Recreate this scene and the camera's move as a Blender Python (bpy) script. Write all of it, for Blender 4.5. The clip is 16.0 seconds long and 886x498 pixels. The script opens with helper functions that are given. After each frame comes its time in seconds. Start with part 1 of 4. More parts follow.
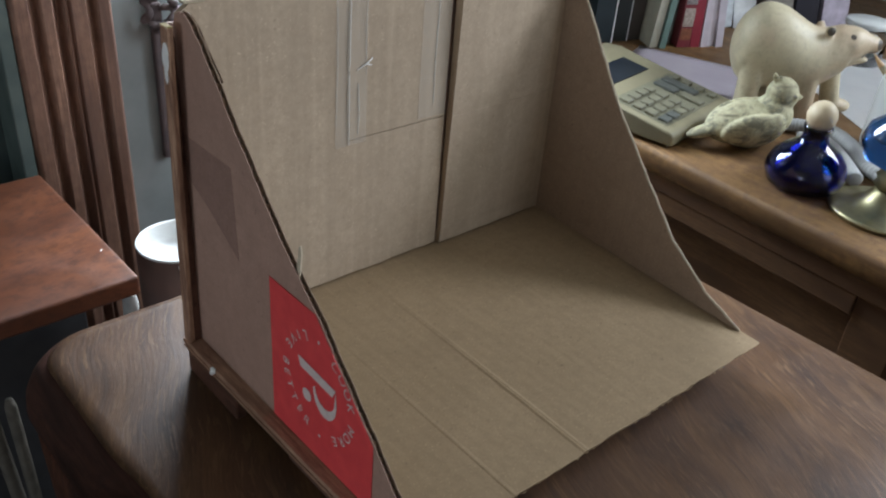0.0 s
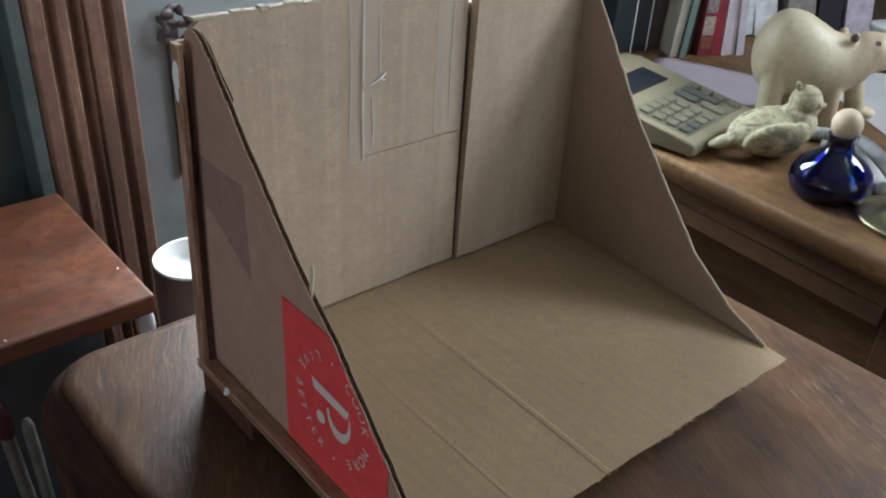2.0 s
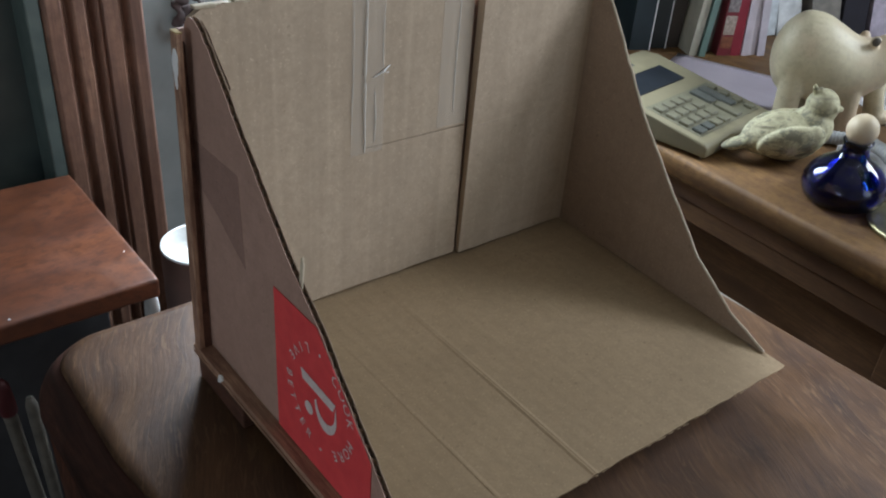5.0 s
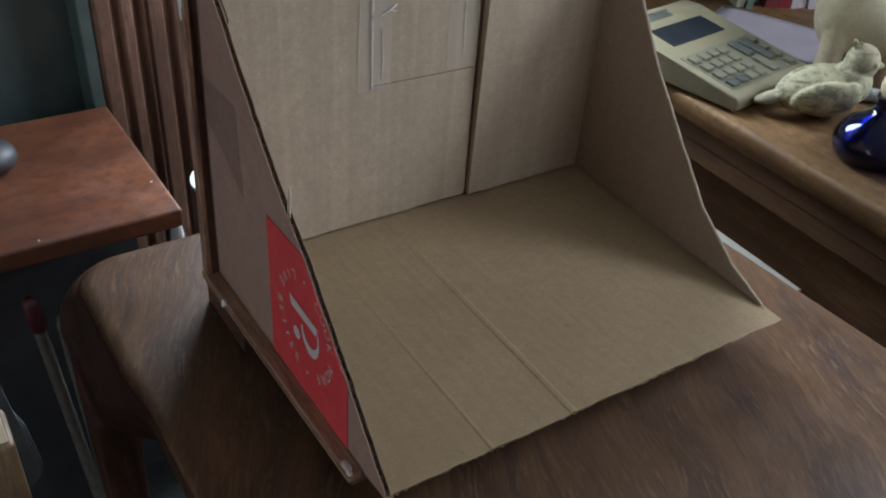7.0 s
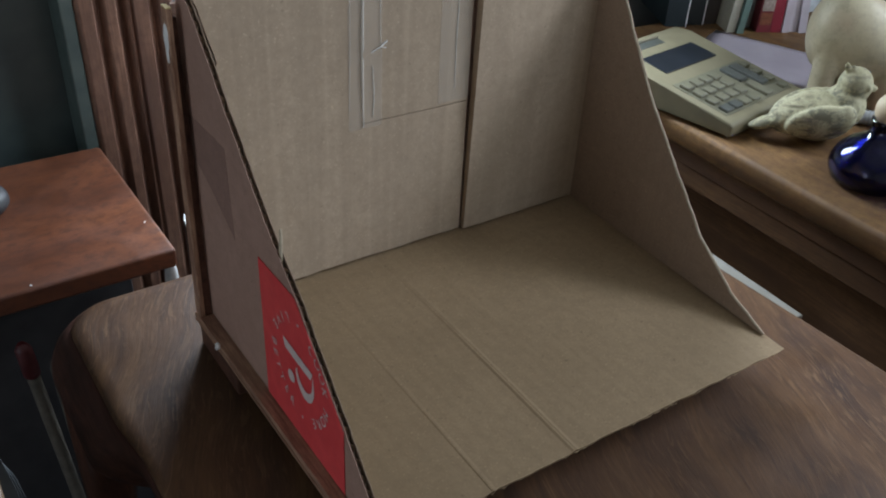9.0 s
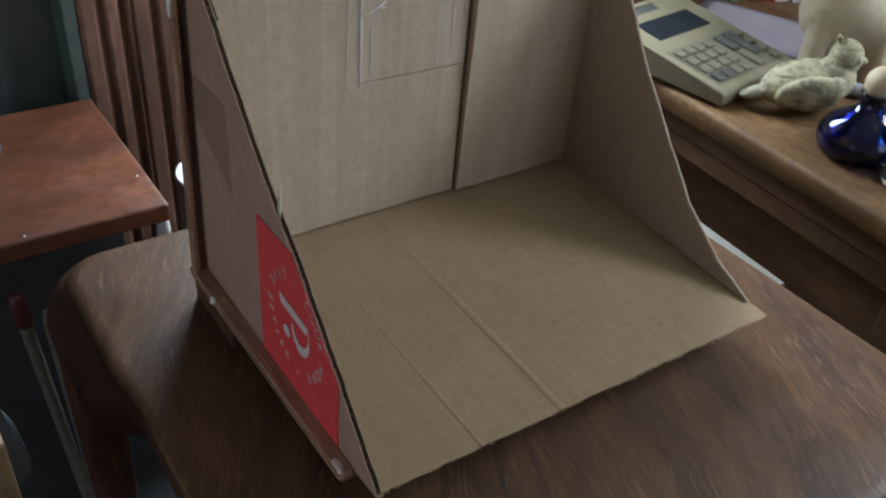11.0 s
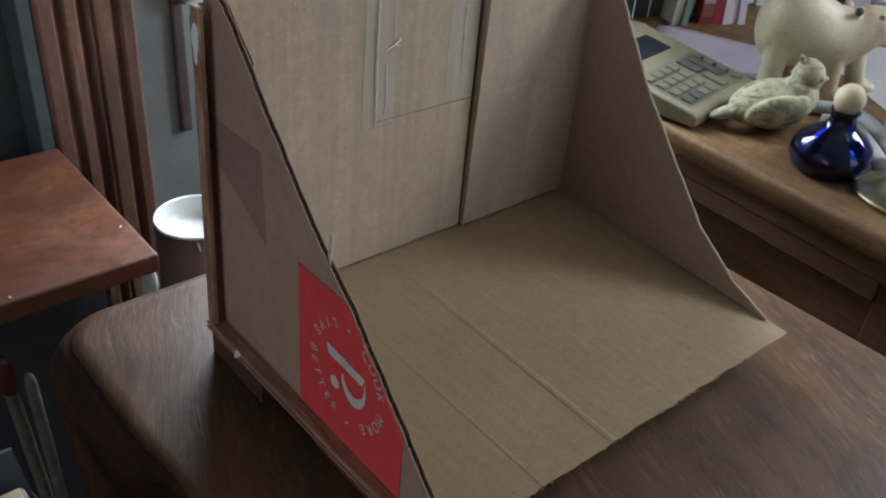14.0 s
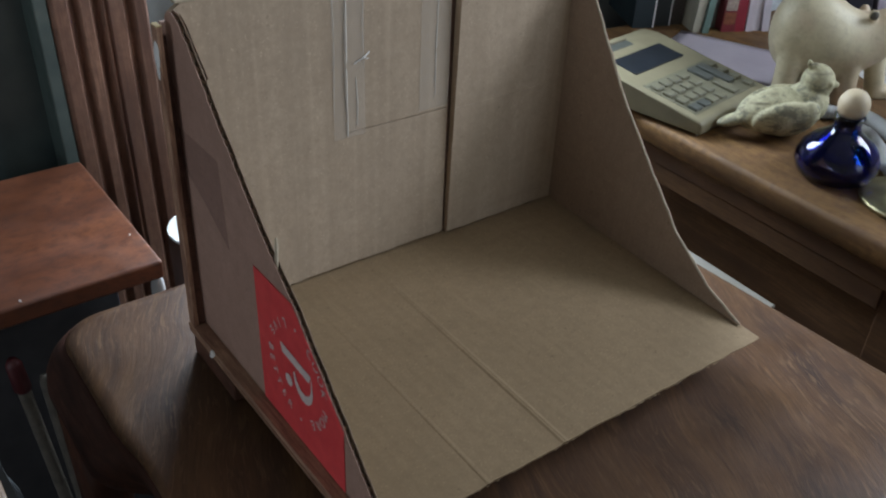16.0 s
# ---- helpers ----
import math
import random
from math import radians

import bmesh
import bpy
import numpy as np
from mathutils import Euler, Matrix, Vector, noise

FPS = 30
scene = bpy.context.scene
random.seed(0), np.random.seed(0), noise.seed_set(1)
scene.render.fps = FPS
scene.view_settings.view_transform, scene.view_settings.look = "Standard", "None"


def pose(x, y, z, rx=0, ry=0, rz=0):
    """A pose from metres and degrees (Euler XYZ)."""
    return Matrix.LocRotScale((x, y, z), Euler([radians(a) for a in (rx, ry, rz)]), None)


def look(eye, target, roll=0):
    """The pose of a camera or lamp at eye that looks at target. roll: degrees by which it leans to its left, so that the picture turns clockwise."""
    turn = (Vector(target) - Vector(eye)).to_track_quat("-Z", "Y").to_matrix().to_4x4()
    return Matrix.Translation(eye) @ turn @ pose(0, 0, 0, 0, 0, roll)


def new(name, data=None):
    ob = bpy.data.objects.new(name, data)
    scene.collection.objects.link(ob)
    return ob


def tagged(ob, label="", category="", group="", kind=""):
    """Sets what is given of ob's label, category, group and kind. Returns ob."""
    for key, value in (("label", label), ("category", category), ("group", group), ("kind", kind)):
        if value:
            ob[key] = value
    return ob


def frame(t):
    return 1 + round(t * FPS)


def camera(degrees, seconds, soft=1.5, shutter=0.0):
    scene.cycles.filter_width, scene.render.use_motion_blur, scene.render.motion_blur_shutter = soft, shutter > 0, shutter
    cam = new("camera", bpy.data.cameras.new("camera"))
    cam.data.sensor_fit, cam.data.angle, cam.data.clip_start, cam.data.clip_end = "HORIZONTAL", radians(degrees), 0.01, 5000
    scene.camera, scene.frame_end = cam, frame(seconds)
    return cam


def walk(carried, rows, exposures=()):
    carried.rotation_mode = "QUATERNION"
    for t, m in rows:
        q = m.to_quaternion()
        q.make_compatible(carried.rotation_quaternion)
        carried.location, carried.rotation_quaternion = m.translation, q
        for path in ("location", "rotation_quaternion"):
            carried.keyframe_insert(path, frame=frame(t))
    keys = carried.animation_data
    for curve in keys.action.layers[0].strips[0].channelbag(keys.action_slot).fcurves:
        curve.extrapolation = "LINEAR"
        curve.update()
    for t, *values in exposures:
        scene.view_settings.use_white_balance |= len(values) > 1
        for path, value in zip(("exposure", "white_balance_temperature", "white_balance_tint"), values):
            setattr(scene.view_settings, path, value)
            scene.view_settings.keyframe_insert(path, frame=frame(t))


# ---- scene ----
cam = camera(54.4, 16.0, soft=2.0, shutter=0.5)
PATH = [
    (0, (-0.19, -0.459, 1.148), (0.99, 0.779, 0.111), 4.8),
    (0.5, (-0.189, -0.463, 1.151), (1.017, 0.785, 0.156), 4.9),
    (1, (-0.187, -0.461, 1.15), (0.999, 0.809, 0.161), 4.2),
    (1.5, (-0.183, -0.452, 1.147), (0.979, 0.829, 0.143), 3.5),
    (2, (-0.18, -0.453, 1.146), (0.97, 0.828, 0.128), 3.4),
    (2.5, (-0.177, -0.446, 1.144), (0.956, 0.832, 0.103), 3.8),
    (3, (-0.174, -0.444, 1.148), (0.971, 0.851, 0.142), 4.0),
    (5.3, (-0.163, -0.464, 1.149), (0.924, 0.842, 0.093), 4.7),
    (5.5, (-0.16, -0.466, 1.155), (0.889, 0.848, 0.071), 5.2),
    (6, (-0.152, -0.478, 1.151), (0.848, 0.833, 0.019), 4.3),
    (6.5, (-0.147, -0.483, 1.148), (0.829, 0.834, 0.001), 4.4),
    (7, (-0.142, -0.498, 1.151), (0.825, 0.829, 0.009), 4.6),
    (7.5, (-0.145, -0.511, 1.134), (0.918, 0.781, 0.038), 7.0),
    (8, (-0.134, -0.509, 1.128), (0.879, 0.818, 0.027), 5.0),
    (8.5, (-0.135, -0.498, 1.145), (0.819, 0.867, 0.038), 2.8),
    (8.7, (-0.134, -0.492, 1.149), (0.848, 0.866, 0.058), 3.0),
    (10.8, (-0.147, -0.49, 1.158), (0.831, 0.844, 0.035), 4.7),
    (11, (-0.144, -0.494, 1.157), (0.846, 0.798, -0.005), 5.4),
    (11.5, (-0.14, -0.508, 1.15), (0.84, 0.771, -0.034), 4.3),
    (12, (-0.142, -0.513, 1.13), (0.799, 0.77, -0.083), 4.0),
    (12.5, (-0.138, -0.504, 1.145), (0.857, 0.811, 0.013), 3.4),
    (13, (-0.141, -0.488, 1.155), (0.868, 0.846, 0.058), 3.4),
    (13.5, (-0.169, -0.458, 1.155), (0.91, 0.827, 0.066), 5.4),
    (14, (-0.194, -0.441, 1.152), (0.955, 0.775, 0.056), 5.5),
    (14.5, (-0.198, -0.447, 1.156), (0.984, 0.762, 0.089), 4.9),
    (15, (-0.19, -0.461, 1.161), (0.971, 0.77, 0.094), 4.1),
    (15.5, (-0.178, -0.48, 1.159), (0.929, 0.767, 0.055), 3.8),
    (16, (-0.152, -0.498, 1.162), (0.888, 0.825, 0.081), 2.6),
]
EXPOSURES = [(0, 0.10, 6500, 10), (1.5, 0.10, 6500, 10), (3, 0.05, 6480, 10), (5.5, -0.06, 6400, 10), (6.5, -0.18, 6350, 10), (7.5, -0.24, 6350, 10), (8.5, -0.25, 6350, 10), (11, -0.12, 6400, 10),
             (12, -0.18, 6450, 10), (13, -0.05, 6380, 10), (14, -0.18, 6470, 11), (14.5, -0.20, 6500, 12), (16, -0.28, 6380, 10)]
walk(cam, [(t, look(eye, target, roll)) for t, eye, target, roll in PATH], EXPOSURES)

# ---- light ----
world = bpy.data.worlds.new("sky")
scene.world = world
world.use_nodes = True
wn = world.node_tree
sky = wn.nodes.new("ShaderNodeTexSky")
sky.sky_type, sky.sun_disc, sky.sun_elevation, sky.sun_rotation = "NISHITA", False, radians(28), radians(60)
wn.links.new(sky.outputs[0], wn.nodes["Background"].inputs[0])
wn.nodes["Background"].inputs[1].default_value = 0.08


def window_or_fill_light(m, sx, sy, power, colour):
    """Area lamp in a wall opening, for inferred windows and added fill."""
    lamp = bpy.data.lights.new("window_or_fill_lamp", "AREA")
    lamp.shape, lamp.size, lamp.size_y, lamp.energy, lamp.color = "RECTANGLE", sx, sy, power, colour
    ob = new("window_or_fill_lamp", lamp)
    ob.matrix_world = m
    return ob


# inferred windows: over the desk, in the wall behind the table
window_or_fill_light(look((1.80, -0.80, 1.75), (0.2, -0.05, 0.95)), 0.75, 0.75, 34, (0.80, 0.89, 1.0))
window_or_fill_light(look((0.52, 0.540, 1.13), (-0.30, 0.08, 0.80)), 0.46, 0.38, 21, (0.77, 0.88, 1.0))
# added fill: behind the camera, and low on the far side
window_or_fill_light(look((1.00, -2.45, 1.60), (0.15, 0, 1.0)), 1.2, 1.2, 10.5, (0.80, 0.89, 1.0))
window_or_fill_light(look((-2.25, -0.55, 1.00), (0.0, -0.15, 0.85)), 1.3, 0.6, 9.0, (0.82, 0.90, 1.0))


# ---- materials ----
class Mat:
    """A small builder of node materials."""

    def __init__(self, name, rough=0.7, metal=0.0, spec=0.5):
        self.m = bpy.data.materials.new(name)
        self.m.use_nodes = True
        self.t = self.m.node_tree
        self.b = self.t.nodes["Principled BSDF"]
        self.b.inputs["Roughness"].default_value = rough
        self.b.inputs["Metallic"].default_value = metal
        self.b.inputs["Specular IOR Level"].default_value = spec
        self.co = self.node("ShaderNodeTexCoord").outputs["Object"]

    def node(self, kind, **inputs):
        n = self.t.nodes.new(kind)
        for k, v in inputs.items():
            self.put(n.inputs[k.replace("_", " ")], v)
        return n

    def put(self, socket, v):
        if isinstance(v, bpy.types.NodeSocket):
            self.t.links.new(v, socket)
        else:
            socket.default_value = v

    def mapped(self, scale, turn=(0, 0, 0)):
        n = self.node("ShaderNodeMapping")
        n.inputs["Scale"].default_value = scale
        n.inputs["Rotation"].default_value = [radians(a) for a in turn]
        self.put(n.inputs["Vector"], self.co)
        return n.outputs[0]

    def noise(self, scale, detail=4, vec=None, rough=0.55, distort=0.0):
        n = self.node("ShaderNodeTexNoise", Scale=scale, Detail=detail, Roughness=rough, Distortion=distort)
        self.put(n.inputs["Vector"], vec if vec is not None else self.co)
        return n.outputs[0]

    def wave(self, scale, distort=0.0, vec=None, axis="X", detail=2, dscale=1.0):
        n = self.node("ShaderNodeTexWave", Scale=scale, Distortion=distort, Detail=detail)
        n.inputs["Detail Scale"].default_value = dscale
        n.bands_direction = axis
        self.put(n.inputs["Vector"], vec if vec is not None else self.co)
        return n.outputs[1]

    def ramp(self, fac, *stops):
        n = self.node("ShaderNodeValToRGB")
        e = n.color_ramp.elements
        while len(e) < len(stops):
            e.new(0.5)
        for el, (p, c) in zip(e, stops):
            el.position, el.color = p, (*c, 1) if len(c) == 3 else c
        self.put(n.inputs[0], fac)
        return n.outputs[0]

    def mix(self, fac, a, b, how="MIX"):
        n = self.t.nodes.new("ShaderNodeMix")
        n.data_type, n.blend_type = "RGBA", how
        for i, v in ((0, fac), (6, a), (7, b)):
            if i and not isinstance(v, bpy.types.NodeSocket):
                v = (*v, 1)
            self.put(n.inputs[i], v)
        return n.outputs[2]

    def colour(self, v):
        self.put(self.b.inputs["Base Color"], v if isinstance(v, bpy.types.NodeSocket) else (*v, 1))
        return self

    def rough(self, v):
        self.put(self.b.inputs["Roughness"], v)
        return self

    def bump(self, height, strength=0.3, distance=0.001):
        n = self.node("ShaderNodeBump", Strength=strength, Distance=distance, Height=height)
        last = self.b.inputs["Normal"].links
        if last:
            self.put(n.inputs["Normal"], last[0].from_socket)
        self.put(self.b.inputs["Normal"], n.outputs[0])
        return self


def grey(v):
    return (v, v, v)


def card_material(name, light, dark, axis, bands=0.12, scuffs=0.2, streaks=90):
    """Kraft cardboard: mottled fibre, faint flutes across one axis with their shading put in as streaks, soft stains.
    """
    m = Mat(name, 0.72, spec=0.25)
    fibre = m.noise(420, 3)
    blotch = m.noise(14, 4)
    base = m.mix(m.ramp(blotch, (0.3, grey(0)), (0.7, grey(1))), dark, light)
    base = m.mix(m.ramp(fibre, (0.35, grey(0)), (0.75, grey(0.35))), base, tuple(c * 0.72 for c in dark))
    cloud = m.noise(110, 5, None, 0.7)
    base = m.mix(m.ramp(cloud, (0.42, grey(0)), (0.66, grey(0.45))), base, tuple(c * 0.78 for c in dark))
    spot = m.noise(700, 1)
    base = m.mix(m.ramp(spot, (0.66, grey(0)), (0.74, grey(0.55))), base, tuple(c * 1.35 for c in light))
    base = m.mix(m.ramp(m.noise(260, 2), (0.68, grey(0)), (0.74, grey(0.5))), base, tuple(c * 0.5 for c in dark))
    scale = {"X": (1, 0.02, 0.02), "Z": (0.02, 0.02, 1), "Y": (0.02, 1, 0.02)}[axis]
    # Darker and paler streaks stand in for shading along the flutes.
    flute_shade = m.noise(streaks, 3, m.mapped(scale), 0.6)
    base = m.mix(m.ramp(flute_shade, (0.38, grey(0)), (0.62, grey(bands))), base, tuple(c * 0.78 for c in dark))
    base = m.mix(m.ramp(m.noise(streaks * 1.7, 2, m.mapped(scale)), (0.55, grey(0)), (0.70, grey(bands))), base, tuple(c * 1.15 for c in light))
    scuff = m.noise(75, 4, m.mapped((0.10, 0.35, 1.0)), 0.6, 0.4)
    base = m.mix(m.ramp(scuff, (0.56, grey(0)), (0.70, grey(scuffs))), base, tuple(c * 0.62 for c in dark))
    m.colour(base)
    m.bump(m.wave(34.0, 0.35, axis=axis, detail=1), 0.05, 0.0008)
    m.bump(fibre, 0.18, 0.0004)
    m.bump(m.noise(16, 3), 0.25, 0.003)
    m.bump(m.noise(40, 4), 0.18, 0.003)
    return m.m


# Inner board in three copies: the light each face gets is in its colour.
CARD_IN_LIT_WALL = card_material("cardboard_inner_upright_lit", (0.485, 0.380, 0.276), (0.425, 0.328, 0.236), "X", 0.30, 0.12, 62)
CARD_IN_DIM_FLOOR = card_material("cardboard_inner_flat_dimmed", (0.345, 0.248, 0.148), (0.30, 0.214, 0.126), "X")
# Same inner board, darkened to carry the shade on the side panels.
CARD_IN_SHADED_SIDE = card_material("cardboard_inner_side_shaded", (0.32, 0.23, 0.165), (0.28, 0.20, 0.14), "Y")
CARD_OUT = card_material("cardboard_outer", (0.44, 0.280, 0.222), (0.39, 0.244, 0.192), "Y")
CARD_STAIN = card_material("cardboard_darker_patch", (0.325, 0.20, 0.162), (0.285, 0.175, 0.14), "Y")
# Darkened below the liners' colour to give the open cells their shade.
m = Mat("cardboard_flute_shaded", 0.8, spec=0.2)
CARD_FLUTE_SHADED = m.colour(m.mix(m.noise(300), (0.24, 0.17, 0.11), (0.13, 0.09, 0.06))).m
m = Mat("torn_paper", 0.85, spec=0.2)
TORN = m.colour(m.mix(m.noise(200), (0.54, 0.48, 0.37), (0.30, 0.24, 0.16))).m


def wood_material(name, pale, mid, dark, band, fibre, turn=(0, 0, 0), rough=0.45, flecks=0.0, warp=0.05, gloss=0.5, lines=0.8, mottle=0.5, figure=0.0):
    """Stained timber whose grain runs along y before the turn; band and fibre are widths in metres."""
    m = Mat(name, rough, spec=gloss)
    axis = 2 if turn[0] == 90 else 0 if turn[2] == 90 else 1

    def along(width, stretch):
        v = [1 / width] * 3
        v[axis] *= stretch
        return m.mapped(v)
    drift = m.node("ShaderNodeTexNoise", Scale=3.2, Detail=1.0)
    m.put(drift.inputs["Vector"], m.co)
    push = m.node("ShaderNodeVectorMath")
    push.operation = "MULTIPLY_ADD"
    m.put(push.inputs[0], drift.outputs[1])
    push.inputs[1].default_value = (warp, warp, warp)
    m.put(push.inputs[2], m.co)
    m.co = push.outputs[0]
    bands = m.noise(1.0, 3, along(band, 0.1), 0.5, 0.6)
    fine = m.noise(1.0, 4, along(fibre, 0.05), 0.65)
    col = m.ramp(bands, (0.32, dark), (0.50, mid), (0.68, pale))
    col = m.mix(m.ramp(fine, (0.42, grey(0)), (0.66, grey(lines))), col, dark)
    col = m.mix(m.ramp(m.noise(7.0, 5), (0.40, grey(0)), (0.66, grey(mottle))), col, tuple(c * 0.5 for c in mid))
    col = m.mix(m.ramp(m.noise(85, 6, None, 0.7), (0.45, grey(0)), (0.68, grey(mottle))), col, dark)
    if figure:
        v = [1.0, 1.0, 1.0]
        v[axis] = 0.16
        w = m.wave(34.0, 9.0, m.mapped(v), "X", 4, 0.9)
        fade = m.ramp(m.noise(9, 3), (0.38, grey(0)), (0.62, grey(figure)))
        w = m.mix(fade, grey(0), m.ramp(w, (0.55, grey(0)), (0.95, grey(1))))
        col = m.mix(w, col, tuple(min(1, c * 1.9) for c in pale))
    if flecks:
        f = m.noise(1.0, 3, along(fibre * 1.1, 0.045), 0.6, 0.5)
        col = m.mix(m.ramp(f, (0.56, grey(0)), (0.72, grey(flecks))), col, tuple(min(1, c * 2.1) for c in pale))
    m.colour(col)
    m.rough(m.ramp(m.noise(30, 5), (0.3, grey(rough - 0.08)), (0.75, grey(rough + 0.16))))
    m.bump(fine, 0.25, 0.0006)
    m.bump(m.noise(55, 4), 0.10, 0.002)
    return m.m


def quartered_oak(name, pale, mid, dark):
    """Old quarter-sawn oak: soft brown figure, fine pores and pale wavering ray flecks along y."""
    m = Mat(name, 0.42, spec=0.42)
    drift = m.node("ShaderNodeTexNoise", Scale=5.5, Detail=2.0)
    m.put(drift.inputs["Vector"], m.co)
    push = m.node("ShaderNodeVectorMath")
    push.operation = "MULTIPLY_ADD"
    m.put(push.inputs[0], drift.outputs[1])
    push.inputs[1].default_value = (0.045, 0.045, 0.0)
    m.put(push.inputs[2], m.co)
    still, m.co = m.co, push.outputs[0]
    m.co = m.mapped((1, 1, 1), (0, 0, 24))
    figure = m.noise(1.0, 4, m.mapped((38, 7, 38)), 0.6, 0.8)
    col = m.ramp(figure, (0.34, dark), (0.50, mid), (0.66, pale))
    pores = m.noise(1.0, 3, m.mapped((520, 26, 520)), 0.7)
    col = m.mix(m.ramp(pores, (0.46, grey(0)), (0.68, grey(0.40))), col, tuple(c * 0.7 for c in dark))
    for width, length, low, amount in ((230, 30, 0.585, 0.75), (420, 60, 0.58, 0.6), (120, 18, 0.61, 0.5)):
        ray = m.noise(1.0, 2, m.mapped((width, length, width)), 0.5, 0.9)
        where = m.ramp(m.noise(8, 3, still), (0.36, grey(0.15)), (0.60, grey(1)))
        line = m.mix(where, grey(0), m.ramp(ray, (low, grey(0)), (low + 0.09, grey(amount))))
        col = m.mix(line, col, (0.190, 0.108, 0.054))
    wear = m.noise(5.0, 5, still, 0.6)
    col = m.mix(m.ramp(wear, (0.42, grey(0)), (0.66, grey(0.55))), col, tuple(c * 0.55 for c in mid))
    m.colour(col)
    m.rough(m.ramp(m.noise(22, 5, still), (0.3, grey(0.40)), (0.75, grey(0.60))))
    m.bump(pores, 0.35, 0.0006)
    m.bump(m.noise(60, 4, still), 0.12, 0.002)
    return m.m


OAK = quartered_oak("dark_oak_top", (0.142, 0.072, 0.032), (0.098, 0.048, 0.023), (0.054, 0.027, 0.016))
OAK_LEG = wood_material("dark_oak_leg", (0.165, 0.066, 0.040), (0.115, 0.046, 0.028), (0.04, 0.018, 0.012), 0.014, 0.002, (90, 0, 0), 0.55, 0.0, 0.05, 0.2)
OAK_EDGE = wood_material("dark_oak_edge", (0.105, 0.046, 0.031), (0.075, 0.033, 0.024), (0.034, 0.017, 0.013), 0.014, 0.002, (0, 0, 0), 0.6, 0.0, 0.05, 0.15)
RED_WOOD = wood_material("red_brown_wood", (0.215, 0.076, 0.034), (0.150, 0.050, 0.023), (0.060, 0.022, 0.013), 0.07, 0.004, (0, 0, 90), 0.42, 0.0, 0.10, 0.5, 0.35, 0.85)
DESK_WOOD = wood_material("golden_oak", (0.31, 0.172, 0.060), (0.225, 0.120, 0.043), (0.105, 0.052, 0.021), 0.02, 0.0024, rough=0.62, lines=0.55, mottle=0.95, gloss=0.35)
# The worktop's oak again, darkened to put the front's shade into the colour.
DESK_FRONT_SHADED = wood_material("golden_oak_front_shaded", (0.19, 0.100, 0.043), (0.145, 0.074, 0.032), (0.085, 0.041, 0.020), 0.02, 0.0024, rough=0.6, gloss=0.35)
CASING = wood_material("casing_wood", (0.25, 0.138, 0.089), (0.182, 0.097, 0.063), (0.085, 0.042, 0.029), 0.02, 0.002, (90, 0, 0), 0.5, 0.0, 0.03, 0.5, 0.7, 0.6)
PINE_Z = wood_material("raw_lath_upright", (0.58, 0.36, 0.235), (0.44, 0.255, 0.165), (0.20, 0.10, 0.065), 0.004, 0.0012, (90, 0, 0), 0.65, warp=0.004)
PINE_Y = wood_material("raw_lath_level", (0.58, 0.36, 0.235), (0.44, 0.255, 0.165), (0.20, 0.10, 0.065), 0.004, 0.0012, (0, 0, 0), 0.65, warp=0.004)
BLOCK = wood_material("stained_block", (0.19, 0.085, 0.055), (0.15, 0.065, 0.042), (0.07, 0.03, 0.02), 0.008, 0.0015, (0, 0, 0), 0.55)
PALE_POST = wood_material("pale_pine", (0.23, 0.145, 0.072), (0.18, 0.108, 0.052), (0.09, 0.05, 0.026), 0.012, 0.002, (90, 0, 0), 0.55)


def plain(name, a, b, scale=60, rough=0.6, metal=0.0, spec=0.5, bump=0.1):
    m = Mat(name, rough, metal, spec)
    n = m.noise(scale, 5)
    m.colour(m.mix(m.ramp(n, (0.3, grey(0)), (0.7, grey(1))), a, b))
    m.rough(m.ramp(m.noise(scale * 0.4, 3), (0.3, grey(max(0.05, rough - 0.06))), (0.75, grey(min(1, rough + 0.12)))))
    if bump:
        m.bump(n, bump, 0.0008)
    return m.m


RED_LABEL = plain("red_print", (0.80, 0.080, 0.085), (0.70, 0.062, 0.070), 90, 0.42)
WHITE_PRINT = plain("white_print", (0.72, 0.62, 0.60), (0.62, 0.50, 0.48), 200, 0.5)
WALL_PAINT = plain("grey_green_wall_paint", (0.21, 0.228, 0.222), (0.145, 0.162, 0.158), 14, 0.5)
# Pale so that the unseen walls and ceiling bounce fill light.
ROOM_PAINT = plain("room_wall_paint", (0.60, 0.57, 0.52), (0.55, 0.52, 0.47), 6, 0.8)
CEIL_PAINT = plain("ceiling_paint", (0.62, 0.60, 0.56), (0.56, 0.54, 0.5), 6, 0.9)
GREEN_DARK = plain("dark_green_paint", (0.062, 0.086, 0.084), (0.040, 0.058, 0.060), 25, 0.40)
GREEN_TRIM = plain("green_trim_paint", (0.085, 0.115, 0.105), (0.055, 0.080, 0.076), 40, 0.45)
FLOOR_WOOD = wood_material("floor_board", (0.12, 0.085, 0.06), (0.09, 0.062, 0.045), (0.05, 0.035, 0.026), 0.03, 0.003, rough=0.5)
IVORY = plain("ivory_plastic", (0.225, 0.198, 0.120), (0.185, 0.162, 0.098), 40, 0.45, bump=0.05)
KEY_PALE = plain("pale_key", (0.16, 0.150, 0.097), (0.13, 0.122, 0.080), 80, 0.45, bump=0.03)
KEY_GREY = plain("grey_key", (0.075, 0.080, 0.068), (0.055, 0.060, 0.050), 80, 0.45, bump=0.03)
LCD = plain("dark_display", (0.016, 0.020, 0.026), (0.010, 0.013, 0.018), 30, 0.35, spec=0.25, bump=0)
WHITE_CHINA = plain("white_enamel", (0.64, 0.66, 0.64), (0.58, 0.60, 0.59), 30, 0.22, bump=0)
